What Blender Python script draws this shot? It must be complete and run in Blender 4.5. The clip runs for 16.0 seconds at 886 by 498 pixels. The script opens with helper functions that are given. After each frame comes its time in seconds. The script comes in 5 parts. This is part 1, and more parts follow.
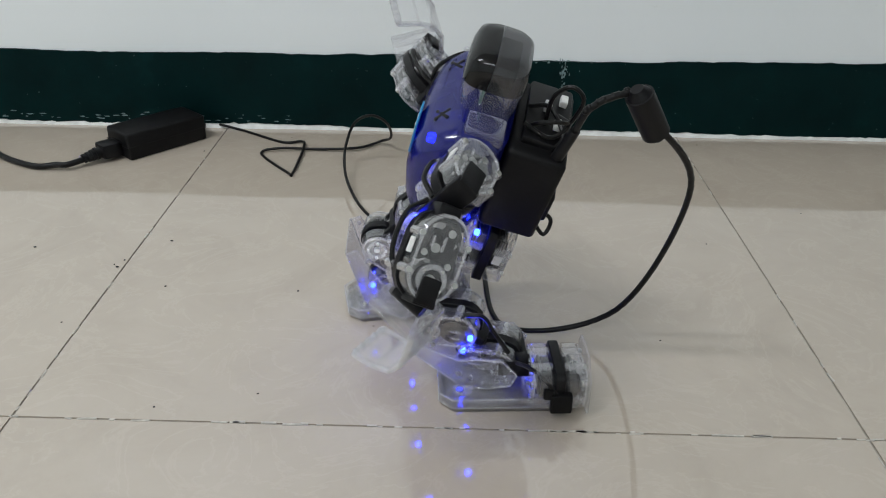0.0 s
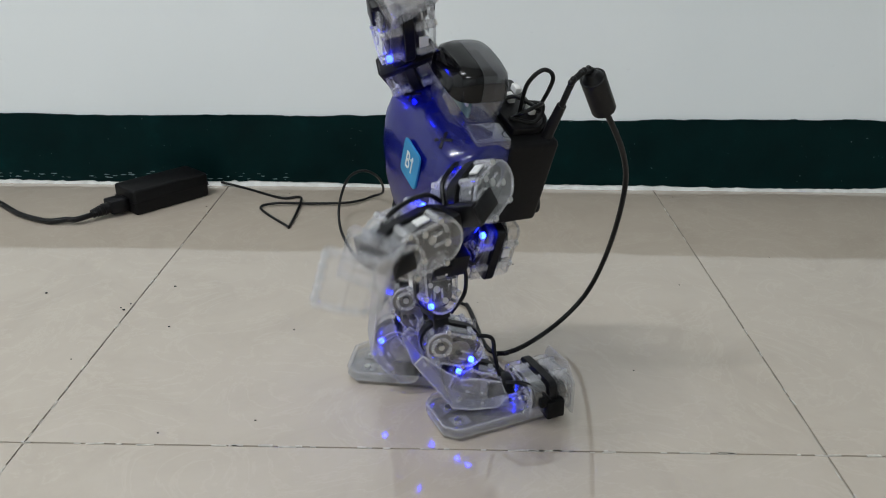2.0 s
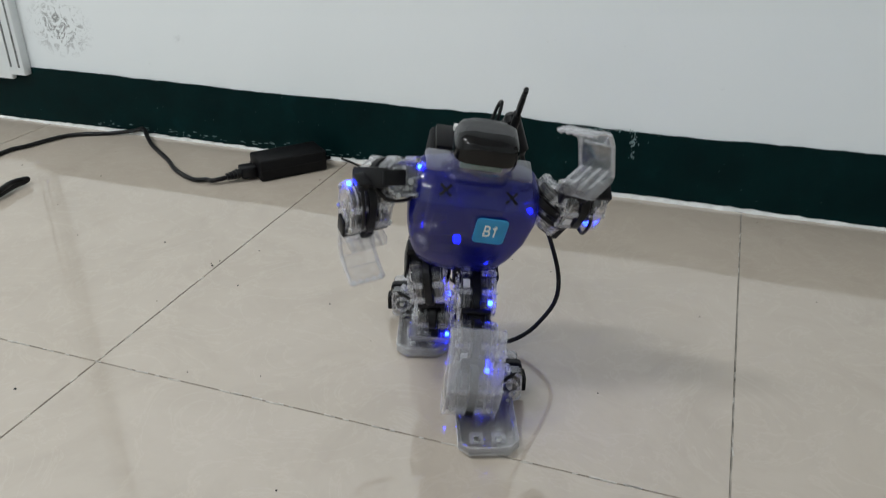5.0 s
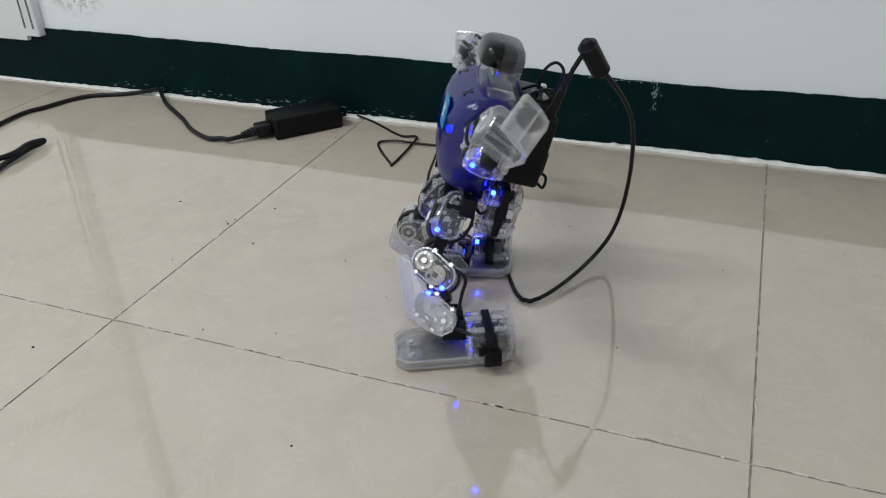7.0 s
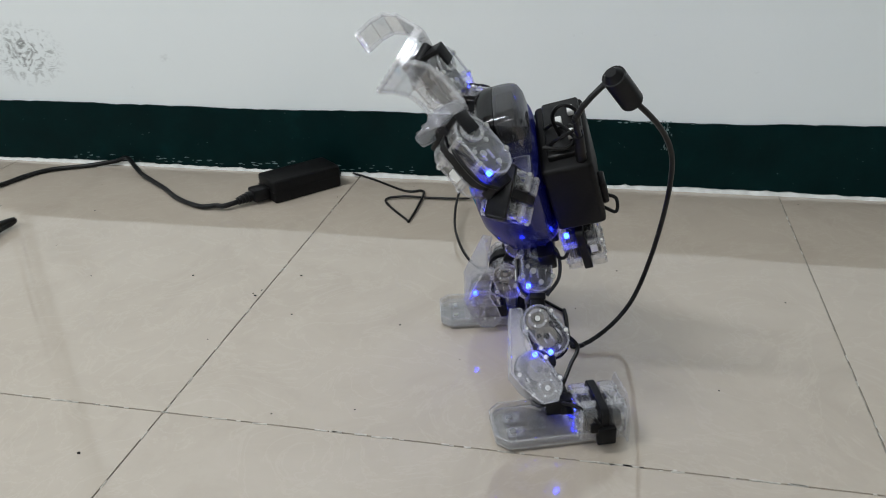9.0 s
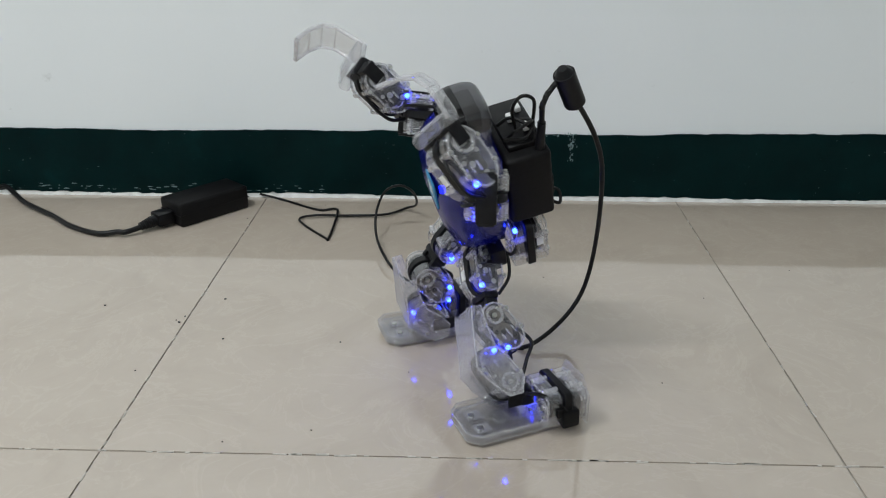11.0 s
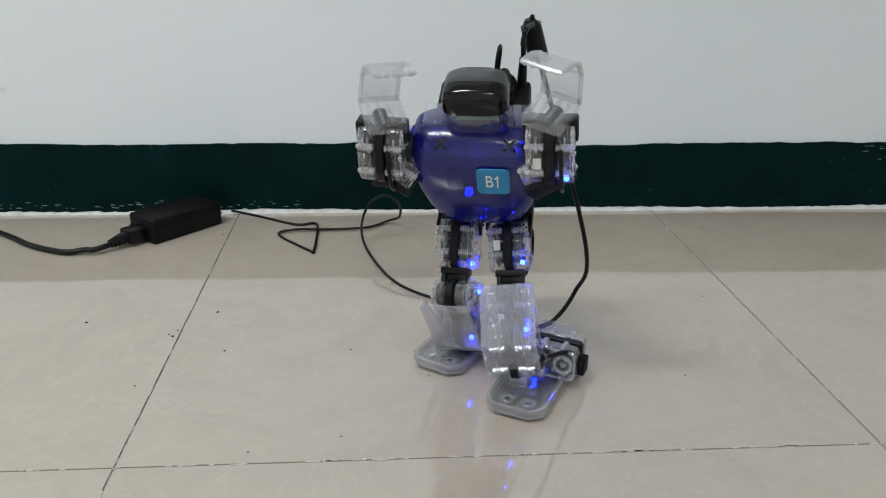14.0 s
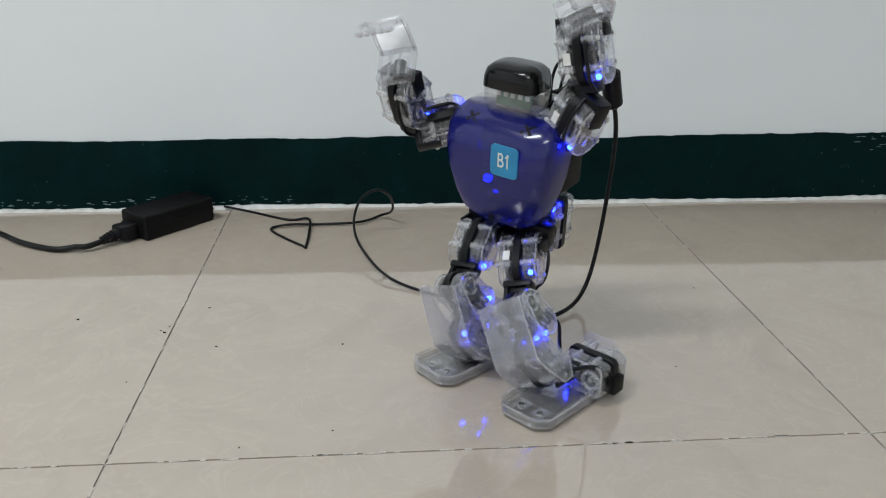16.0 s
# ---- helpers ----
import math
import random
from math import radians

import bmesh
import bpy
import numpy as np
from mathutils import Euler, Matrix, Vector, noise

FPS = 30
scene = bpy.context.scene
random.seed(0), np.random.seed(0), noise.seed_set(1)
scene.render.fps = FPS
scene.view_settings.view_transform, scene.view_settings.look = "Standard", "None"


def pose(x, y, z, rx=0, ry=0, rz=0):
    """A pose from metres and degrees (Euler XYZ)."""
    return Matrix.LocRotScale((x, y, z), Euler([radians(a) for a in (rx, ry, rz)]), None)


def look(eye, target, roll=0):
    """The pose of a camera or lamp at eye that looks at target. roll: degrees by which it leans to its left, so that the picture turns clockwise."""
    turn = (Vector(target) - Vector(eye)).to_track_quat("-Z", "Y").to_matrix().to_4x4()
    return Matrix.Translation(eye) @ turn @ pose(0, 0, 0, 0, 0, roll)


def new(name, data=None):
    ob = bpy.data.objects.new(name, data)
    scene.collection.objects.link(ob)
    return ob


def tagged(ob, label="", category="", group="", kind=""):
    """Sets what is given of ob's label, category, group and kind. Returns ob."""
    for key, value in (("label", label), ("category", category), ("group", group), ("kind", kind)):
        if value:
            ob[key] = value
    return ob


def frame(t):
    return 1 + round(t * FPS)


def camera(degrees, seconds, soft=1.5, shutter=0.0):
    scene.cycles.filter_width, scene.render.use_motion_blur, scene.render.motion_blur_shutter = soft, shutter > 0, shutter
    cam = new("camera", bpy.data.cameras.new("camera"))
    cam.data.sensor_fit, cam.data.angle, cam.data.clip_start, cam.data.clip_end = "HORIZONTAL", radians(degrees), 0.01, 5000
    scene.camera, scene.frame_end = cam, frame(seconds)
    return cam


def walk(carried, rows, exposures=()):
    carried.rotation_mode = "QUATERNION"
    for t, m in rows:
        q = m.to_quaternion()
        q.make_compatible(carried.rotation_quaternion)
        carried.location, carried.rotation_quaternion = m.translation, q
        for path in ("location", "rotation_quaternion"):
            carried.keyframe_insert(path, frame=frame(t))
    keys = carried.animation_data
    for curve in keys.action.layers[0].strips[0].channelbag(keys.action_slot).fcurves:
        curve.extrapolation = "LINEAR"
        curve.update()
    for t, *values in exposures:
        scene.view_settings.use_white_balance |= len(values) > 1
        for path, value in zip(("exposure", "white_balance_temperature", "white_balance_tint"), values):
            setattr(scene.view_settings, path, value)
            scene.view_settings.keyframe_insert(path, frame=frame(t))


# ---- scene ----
cam = camera(58.4, 16.0, soft=1.0, shutter=0.5)
PATH = [
    (0, (0.311, -0.424, 0.378), (0.277, 1.326, -0.591), 0.8),
    (0.5, (0.316, -0.421, 0.364), (0.296, 1.353, -0.559), 0.8),
    (1, (0.324, -0.427, 0.371), (0.292, 1.384, -0.477), 0.2),
    (1.5, (0.327, -0.458, 0.377), (0.284, 1.37, -0.432), 0.2),
    (2, (0.323, -0.48, 0.377), (0.291, 1.347, -0.435), 0.3),
    (2.5, (0.323, -0.485, 0.377), (0.329, 1.335, -0.453), 0.2),
    (3, (0.325, -0.547, 0.444), (0.355, 1.273, -0.385), 0.5),
    (3.5, (0.318, -0.576, 0.453), (0.338, 1.243, -0.378), 2.2),
    (4, (0.426, -0.551, 0.449), (0.162, 1.229, -0.424), 0.1),
    (4.5, (0.504, -0.519, 0.484), (0.056, 1.205, -0.426), 1.1),
    (5, (0.542, -0.499, 0.461), (-0.049, 1.177, -0.457), -0.2),
    (5.2, (0.552, -0.492, 0.453), (-0.059, 1.164, -0.488), -0.7),
    (7.3, (0.543, -0.488, 0.445), (-0.091, 1.123, -0.556), -1.7),
    (7.5, (0.534, -0.493, 0.439), (-0.09, 1.13, -0.549), -1.1),
    (8, (0.499, -0.495, 0.443), (-0.099, 1.145, -0.532), -1.9),
    (8.5, (0.44, -0.493, 0.466), (-0.097, 1.207, -0.44), -2.2),
    (9, (0.374, -0.498, 0.432), (-0.029, 1.249, -0.453), -2.1),
    (9.5, (0.351, -0.508, 0.429), (0.067, 1.269, -0.444), -0.8),
    (10, (0.34, -0.511, 0.425), (0.14, 1.287, -0.428), 0.2),
    (10.2, (0.346, -0.514, 0.427), (0.149, 1.279, -0.438), -0.3),
    (12.3, (0.196, -0.504, 0.38), (0.371, 1.349, -0.353), 1.7),
    (12.5, (0.202, -0.505, 0.375), (0.364, 1.351, -0.353), 1.6),
    (13, (0.202, -0.508, 0.375), (0.348, 1.348, -0.356), 1.4),
    (13.5, (0.202, -0.505, 0.377), (0.358, 1.348, -0.359), 1.1),
    (14, (0.201, -0.507, 0.374), (0.356, 1.346, -0.361), 1.1),
    (14.5, (0.204, -0.506, 0.376), (0.37, 1.343, -0.37), 1.0),
    (15, (0.201, -0.506, 0.372), (0.37, 1.341, -0.377), 1.2),
    (15.5, (0.202, -0.505, 0.371), (0.36, 1.341, -0.383), 1.1),
    (16, (0.207, -0.508, 0.374), (0.369, 1.34, -0.375), 0.7),
]
walk(cam, [(t, look(eye, target, roll)) for t, eye, target, roll in PATH])

# ---- world and lamps ----
world = bpy.data.worlds.new("world")
scene.world = world
world.use_nodes = True
world.node_tree.nodes["Background"].inputs[0].default_value = (0.75, 0.82, 0.9, 1)
world.node_tree.nodes["Background"].inputs[1].default_value = 0.25
WALL_Y = 0.585
ROOM_X0, ROOM_X1, ROOM_Y0, ROOM_H = -2.6, 2.9, -3.4, 2.75


def area_lamp(name, place, target, size, size_y, watts, colour):
    data = bpy.data.lights.new(name, "AREA")
    data.shape, data.size, data.size_y, data.energy, data.color = "RECTANGLE", size, size_y, watts, colour
    ob = new(name, data)
    ob.matrix_world = look(place, target)
    return ob


# ---- materials ----
def material(name):
    mat = bpy.data.materials.new(name)
    mat.use_nodes = True
    nt = mat.node_tree
    return mat, nt, nt.nodes["Principled BSDF"]


def node(nt, kind, **values):
    n = nt.nodes.new(kind)
    for key, value in values.items():
        n.inputs[key.replace("_", " ")].default_value = value
    return n


def ramp(nt, source, stops):
    n = nt.nodes.new("ShaderNodeValToRGB")
    nt.links.new(source, n.inputs[0])
    while len(n.color_ramp.elements) < len(stops):
        n.color_ramp.elements.new(0.5)
    for e, (at, c) in zip(n.color_ramp.elements, stops):
        e.position, e.color = at, (*c, 1)
    return n.outputs[0]


def coords(nt, scale=(1, 1, 1)):
    tc = nt.nodes.new("ShaderNodeTexCoord")
    mp = nt.nodes.new("ShaderNodeMapping")
    mp.inputs["Scale"].default_value = scale
    nt.links.new(tc.outputs["Object"], mp.inputs[0])
    return mp.outputs[0]


def bump(nt, height, shader, strength, distance=0.001):
    b = node(nt, "ShaderNodeBump", Strength=strength, Distance=distance)
    nt.links.new(height, b.inputs["Height"])
    nt.links.new(b.outputs[0], shader.inputs["Normal"])


def plain(name, colour, rough=0.5, metal=0.0, grain=60.0, vary=0.25, relief=0.15, shine=0.5):
    mat, nt, p = material(name)
    n = node(nt, "ShaderNodeTexNoise", Scale=grain, Detail=5.0)
    nt.links.new(coords(nt), n.inputs["Vector"])
    lo = tuple(c * (1 - vary) for c in colour)
    hi = tuple(min(1, c * (1 + vary)) for c in colour)
    nt.links.new(ramp(nt, n.outputs[0], [(0.3, lo), (0.7, hi)]), p.inputs["Base Color"])
    p.inputs["Roughness"].default_value, p.inputs["Metallic"].default_value = rough, metal
    p.inputs["Specular IOR Level"].default_value = shine
    if relief:
        bump(nt, n.outputs[0], p, relief, 0.0004)
    return mat


def clear_plastic(name, colour, solid, rough=0.08, grain=90.0, passed=None, gloss=0.40, shine_level=0.6):
    """Thin moulded plastic: part of the light goes straight through, the rest meets a glossy surface."""
    mat, nt, p = material(name)
    n = node(nt, "ShaderNodeTexNoise", Scale=grain, Detail=3.0)
    nt.links.new(coords(nt), n.inputs["Vector"])
    p.inputs["Base Color"].default_value = (*colour, 1)
    p.inputs["Roughness"].default_value = rough
    p.inputs["Specular IOR Level"].default_value = shine_level
    through_it = node(nt, "ShaderNodeBsdfTransparent", Color=(*(passed or [0.55 + 0.45 * c for c in colour]), 1))
    mix = nt.nodes.new("ShaderNodeMixShader")
    mix.inputs[0].default_value = solid
    nt.links.new(through_it.outputs[0], mix.inputs[1])
    nt.links.new(p.outputs[0], mix.inputs[2])
    # gloss that grows towards the edges
    shine = node(nt, "ShaderNodeBsdfGlossy", Color=(0.95, 0.95, 0.96, 1), Roughness=rough)
    lw = node(nt, "ShaderNodeLayerWeight", Blend=0.35)
    gain = nt.nodes.new("ShaderNodeMath")
    gain.operation, gain.use_clamp = "MULTIPLY_ADD", True
    nt.links.new(lw.outputs["Facing"], gain.inputs[0])
    gain.inputs[1].default_value, gain.inputs[2].default_value = gloss, 0.03
    top = nt.nodes.new("ShaderNodeMixShader")
    nt.links.new(gain.outputs[0], top.inputs[0])
    nt.links.new(mix.outputs[0], top.inputs[1])
    nt.links.new(shine.outputs[0], top.inputs[2])
    nt.links.new(top.outputs[0], nt.nodes["Material Output"].inputs[0])
    bump(nt, n.outputs[0], p, 0.15, 0.0005)
    return mat


def glow(name, colour, strength):
    mat, nt, p = material(name)
    p.inputs["Base Color"].default_value = (*colour, 1)
    p.inputs["Emission Color"].default_value = (*colour, 1)
    p.inputs["Emission Strength"].default_value = strength
    return mat


def tile_material():
    mat, nt, p = material("polished_tile")
    info = nt.nodes.new("ShaderNodeObjectInfo")
    tc = nt.nodes.new("ShaderNodeTexCoord")
    shift = nt.nodes.new("ShaderNodeVectorMath")
    shift.operation = "MULTIPLY_ADD"
    shift.inputs[1].default_value = (1, 1, 1)
    nt.links.new(tc.outputs["Object"], shift.inputs[0])
    rnd = nt.nodes.new("ShaderNodeMath")
    rnd.operation = "MULTIPLY"
    rnd.inputs[1].default_value = 30
    nt.links.new(info.outputs["Random"], rnd.inputs[0])
    nt.links.new(rnd.outputs[0], shift.inputs[2])
    big = node(nt, "ShaderNodeTexNoise", Scale=6.5, Detail=9.0, Roughness=0.68, Distortion=1.2)
    vein = node(nt, "ShaderNodeTexNoise", Scale=9.0, Detail=8.0, Roughness=0.62, Distortion=2.4)
    fine = node(nt, "ShaderNodeTexNoise", Scale=160.0, Detail=4.0)
    for n in (big, vein, fine):
        nt.links.new(shift.outputs[0], n.inputs["Vector"])
    base = ramp(nt, big.outputs[0], [(0.3, (0.478, 0.412, 0.340)), (0.5, (0.516, 0.448, 0.372)), (0.72, (0.540, 0.472, 0.396))])
    veins = ramp(nt, vein.outputs[0], [(0.49, (0, 0, 0)), (0.515, (1, 1, 1)), (0.54, (0, 0, 0))])
    mix = nt.nodes.new("ShaderNodeMix")
    mix.data_type = "RGBA"
    scale = nt.nodes.new("ShaderNodeMath")
    scale.operation = "MULTIPLY"
    scale.inputs[1].default_value = 0.19
    nt.links.new(veins, scale.inputs[0])
    nt.links.new(scale.outputs[0], mix.inputs[0])
    nt.links.new(base, mix.inputs[6])
    mix.inputs[7].default_value = (0.64, 0.57, 0.485, 1)
    nt.links.new(mix.outputs[2], p.inputs["Base Color"])
    rough = nt.nodes.new("ShaderNodeMapRange")
    rough.inputs[3].default_value, rough.inputs[4].default_value = 0.03, 0.06
    nt.links.new(big.outputs[0], rough.inputs[0])
    nt.links.new(rough.outputs[0], p.inputs["Roughness"])
    p.inputs["Specular IOR Level"].default_value = 1.0
    p.inputs["IOR"].default_value = 1.62
    bump(nt, fine.outputs[0], p, 0.02, 0.0003)
    return mat


def wall_material():
    mat, nt, p = material("white_wall_paint")
    xyz = coords(nt)
    big = node(nt, "ShaderNodeTexNoise", Scale=2.2, Detail=6.0)
    scuff = node(nt, "ShaderNodeTexNoise", Scale=26.0, Detail=9.0, Roughness=0.7)
    fine = node(nt, "ShaderNodeTexNoise", Scale=220.0, Detail=4.0)
    for n in (big, scuff, fine):
        nt.links.new(xyz, n.inputs["Vector"])
    base = ramp(nt, big.outputs[0], [(0.3, (0.80, 0.845, 0.86)), (0.7, (0.85, 0.885, 0.895))])
    marks = ramp(nt, scuff.outputs[0], [(0.67, (0, 0, 0)), (0.74, (1, 1, 1))])
    mix = nt.nodes.new("ShaderNodeMix")
    mix.data_type = "RGBA"
    s = nt.nodes.new("ShaderNodeMath")
    s.operation = "MULTIPLY"
    s.inputs[1].default_value = 0.35
    nt.links.new(marks, s.inputs[0])
    nt.links.new(s.outputs[0], mix.inputs[0])
    nt.links.new(base, mix.inputs[6])
    mix.inputs[7].default_value = (0.4, 0.42, 0.42, 1)
    nt.links.new(mix.outputs[2], p.inputs["Base Color"])
    # one dark rubbed patch low on the wall
    tc = nt.nodes.new("ShaderNodeTexCoord")
    mp = nt.nodes.new("ShaderNodeMapping")
    mp.inputs["Location"].default_value = (0.535 / 0.075, 0, -0.178 / 0.055)
    mp.inputs["Scale"].default_value = (1 / 0.075, 0.0, 1 / 0.055)
    nt.links.new(tc.outputs["Object"], mp.inputs[0])
    ln = nt.nodes.new("ShaderNodeVectorMath")
    ln.operation = "LENGTH"
    nt.links.new(mp.outputs[0], ln.inputs[0])
    near = ramp(nt, ln.outputs["Value"], [(0.3, (1, 1, 1)), (1.0, (0, 0, 0))])
    rub = node(nt, "ShaderNodeTexNoise", Scale=48.0, Detail=9.0, Roughness=0.7, Distortion=2.5)
    nt.links.new(xyz, rub.inputs["Vector"])
    rubbed = ramp(nt, rub.outputs[0], [(0.50, (0, 0, 0)), (0.60, (1, 1, 1))])
    both = nt.nodes.new("ShaderNodeMath")
    both.operation = "MULTIPLY"
    nt.links.new(near, both.inputs[0])
    nt.links.new(rubbed, both.inputs[1])
    stain = nt.nodes.new("ShaderNodeMix")
    stain.data_type = "RGBA"
    nt.links.new(both.outputs[0], stain.inputs[0])
    nt.links.new(mix.outputs[2], stain.inputs[6])
    stain.inputs[7].default_value = (0.26, 0.275, 0.275, 1)
    nt.links.new(stain.outputs[2], p.inputs["Base Color"])
    p.inputs["Roughness"].default_value = 0.55
    bump(nt, fine.outputs[0], p, 0.12, 0.0006)
    return mat


def green_material():
    mat, nt, p = material("green_gloss_paint")
    xyz = coords(nt, (1, 1, 1))
    n = node(nt, "ShaderNodeTexNoise", Scale=14.0, Detail=8.0, Roughness=0.65)
    fleck = node(nt, "ShaderNodeTexNoise", Scale=150.0, Detail=2.0)
    nt.links.new(xyz, n.inputs["Vector"])
    nt.links.new(xyz, fleck.inputs["Vector"])
    base = ramp(nt, n.outputs[0], [(0.3, (0.0008, 0.0098, 0.0102)), (0.6, (0.0014, 0.0155, 0.0160)), (0.8, (0.003, 0.027, 0.028))])
    dots = ramp(nt, fleck.outputs[0], [(0.76, (0, 0, 0)), (0.79, (1, 1, 1))])
    mix = nt.nodes.new("ShaderNodeMix")
    mix.data_type = "RGBA"
    s = nt.nodes.new("ShaderNodeMath")
    s.operation = "MULTIPLY"
    s.inputs[1].default_value = 0.5
    nt.links.new(dots, s.inputs[0])
    nt.links.new(s.outputs[0], mix.inputs[0])
    nt.links.new(base, mix.inputs[6])
    mix.inputs[7].default_value = (0.3, 0.36, 0.36, 1)
    nt.links.new(mix.outputs[2], p.inputs["Base Color"])
    p.inputs["Roughness"].default_value = 0.45
    p.inputs["Specular IOR Level"].default_value = 0.07
    bump(nt, n.outputs[0], p, 0.25, 0.001)
    return mat


TILE, WALL, GREEN = tile_material(), wall_material(), green_material()
GROUT = plain("cement_grout", (0.30, 0.275, 0.24), 0.9, 0, 40, 0.5, 0.5)
CHIP_WHITE = plain("chipped_grout_edge", (0.52, 0.49, 0.44), 0.95, 0, 120, 0.3, 0.4)
CHIP_PAINT = plain("worn_green_paint", (0.15, 0.22, 0.225), 0.7, 0, 200, 0.6, 0.2)
WHITE_STRIP = plain("white_undercoat", (0.78, 0.79, 0.77), 0.7, 0, 90, 0.12, 0.5)
GROOVE = plain("grey_groove", (0.22, 0.23, 0.23), 0.8, 0, 90, 0.5, 0.3)
CEILING = plain("white_ceiling", (0.8, 0.8, 0.79), 0.8, 0, 30, 0.05, 0.1)
BLACK = plain("black_plastic", (0.006, 0.006, 0.007), 0.38, 0, 150, 0.35, 0.1, 0.22)
BLACK_MATT = plain("matt_black_plastic", (0.004, 0.004, 0.0045), 0.5, 0, 300, 0.35, 0.1, 0.18)
RUBBER = plain("black_cable_rubber", (0.006, 0.006, 0.0065), 0.36, 0, 200, 0.3, 0.05, 0.25)
GREY = plain("dark_motor_grey", (0.016, 0.016, 0.018), 0.35, 0.1, 200, 0.5, 0.2, 0.3)
STEEL = plain("bright_screw_steel", (0.62, 0.62, 0.6), 0.28, 1.0, 200, 0.1, 0.1)
LABEL_WHITE = plain("white_paper_label", (0.75, 0.75, 0.73), 0.6, 0, 200, 0.08, 0)
PCB = plain("green_circuit_board", (0.10, 0.22, 0.16), 0.45, 0, 220, 0.2, 0.1)
def board_material():
    mat, nt, p = material("dark_circuit_board")
    xyz = coords(nt)
    v = node(nt, "ShaderNodeTexVoronoi", Scale=260.0)
    n = node(nt, "ShaderNodeTexNoise", Scale=140.0, Detail=4.0)
    nt.links.new(xyz, v.inputs["Vector"])
    nt.links.new(xyz, n.inputs["Vector"])
    nt.links.new(ramp(nt, v.outputs["Color"], [(0.3, (0.01, 0.01, 0.012)), (0.5, (0.06, 0.06, 0.065)), (0.68, (0.16, 0.15, 0.14)), (0.84, (0.6, 0.6, 0.6))]), p.inputs["Base Color"])
    p.inputs["Roughness"].default_value = 0.35
    bump(nt, v.outputs["Distance"], p, 0.6, 0.001)
    return mat


BOARD = board_material()
CLEAR = clear_plastic("clear_moulded_plastic", (0.88, 0.88, 0.90), 0.07, 0.05, 40.0, (0.97, 0.97, 0.975), 0.42)
# milkier copy of CLEAR: the highlight along clear edges, put into the colour
EDGE = clear_plastic("clear_edge_highlight", (0.90, 0.90, 0.92), 0.22, 0.10, 60.0, (0.95, 0.95, 0.96), 0.40)
FROST = clear_plastic("frosted_clear_plastic", (0.74, 0.74, 0.77), 0.17, 0.50, 60.0, (0.92, 0.92, 0.94), 0.12, 0.4)
CHEEK = clear_plastic("hazy_clear_plastic", (0.78, 0.78, 0.81), 0.11, 0.36, 60.0, (0.95, 0.95, 0.96), 0.18, 0.5)
TRAY = clear_plastic("smoky_clear_plastic", (0.60, 0.59, 0.60), 0.13, 0.10, 60.0, (0.91, 0.91, 0.91), 0.30)
SOLE = clear_plastic("milky_clear_plastic", (0.66, 0.66, 0.67), 0.10, 0.08, 60.0, (0.90, 0.90, 0.90), 0.34)
BLUE = clear_plastic("translucent_blue_plastic", (0.009, 0.013, 0.19), 0.60, 0.17, 20, (0.035, 0.055, 0.50), 0.03, 0.4)
VISOR = plain("smoked_visor_plastic", (0.004, 0.004, 0.0045), 0.12, 0, 60, 0.2, 0, 0.35)
CROWN = clear_plastic("smoky_head_plastic", (0.06, 0.06, 0.065), 0.50, 0.08, 60.0, (0.55, 0.55, 0.57), 0.10, 0.4)
GEARBOX = plain("tan_gear_plate", (0.17, 0.155, 0.13), 0.30, 0.45, 180, 0.45, 0.2)
STICKER = plain("cyan_sticker", (0.02, 0.24, 0.47), 0.35, 0, 80, 0.12, 0)
STICKER_INK = plain("pale_sticker_ink", (0.72, 0.74, 0.70), 0.5, 0, 80, 0.05, 0)
LED = glow("blue_indicator_lamp", (0.005, 0.016, 1.0), 75.0)
TUBE_GLOW = glow("fluorescent_tube", (0.95, 0.98, 1.0), 4.0)


# ---- mesh helpers ----
def mesh_object(name, bm, mat, parent=None, label="", smooth=True):
    me = bpy.data.meshes.new(name)
    bm.normal_update()
    bm.to_mesh(me)
    bm.free()
    for m in mat if isinstance(mat, (list, tuple)) else (mat,):
        me.materials.append(m)
    if smooth:
        for p in me.polygons:
            p.use_smooth = True
        me.set_sharp_from_angle(angle=radians(38))
    ob = new(name, me)
    if parent:
        ob.parent = parent
    if label:
        ob["label"] = label
    return ob


def part(name, bm, mat, parent, label=""):
    return mesh_object(name, bm, mat, parent, label)


def add_box(bm, centre, size, bevel=0.0, turn=None, segments=2):
    geo = bmesh.ops.create_cube(bm, size=1)
    vs = geo["verts"]
    m = Matrix.Translation(centre) @ (turn or Matrix()) @ Matrix.Diagonal((*size, 1))
    bmesh.ops.transform(bm, matrix=m, verts=vs)
    if bevel:
        es = list({e for v in vs for e in v.link_edges})
        bmesh.ops.bevel(bm, geom=es, offset=bevel, segments=segments, affect="EDGES", profile=0.5)


def add_cyl(bm, a, b, r, r2=None, seg=20):
    a, b = Vector(a), Vector(b)
    d = b - a
    m = Matrix.Translation((a + b) / 2) @ d.to_track_quat("Z", "Y").to_matrix().to_4x4()
    bmesh.ops.create_cone(bm, cap_ends=True, segments=seg, radius1=r, radius2=r if r2 is None else r2, depth=d.length, matrix=m)


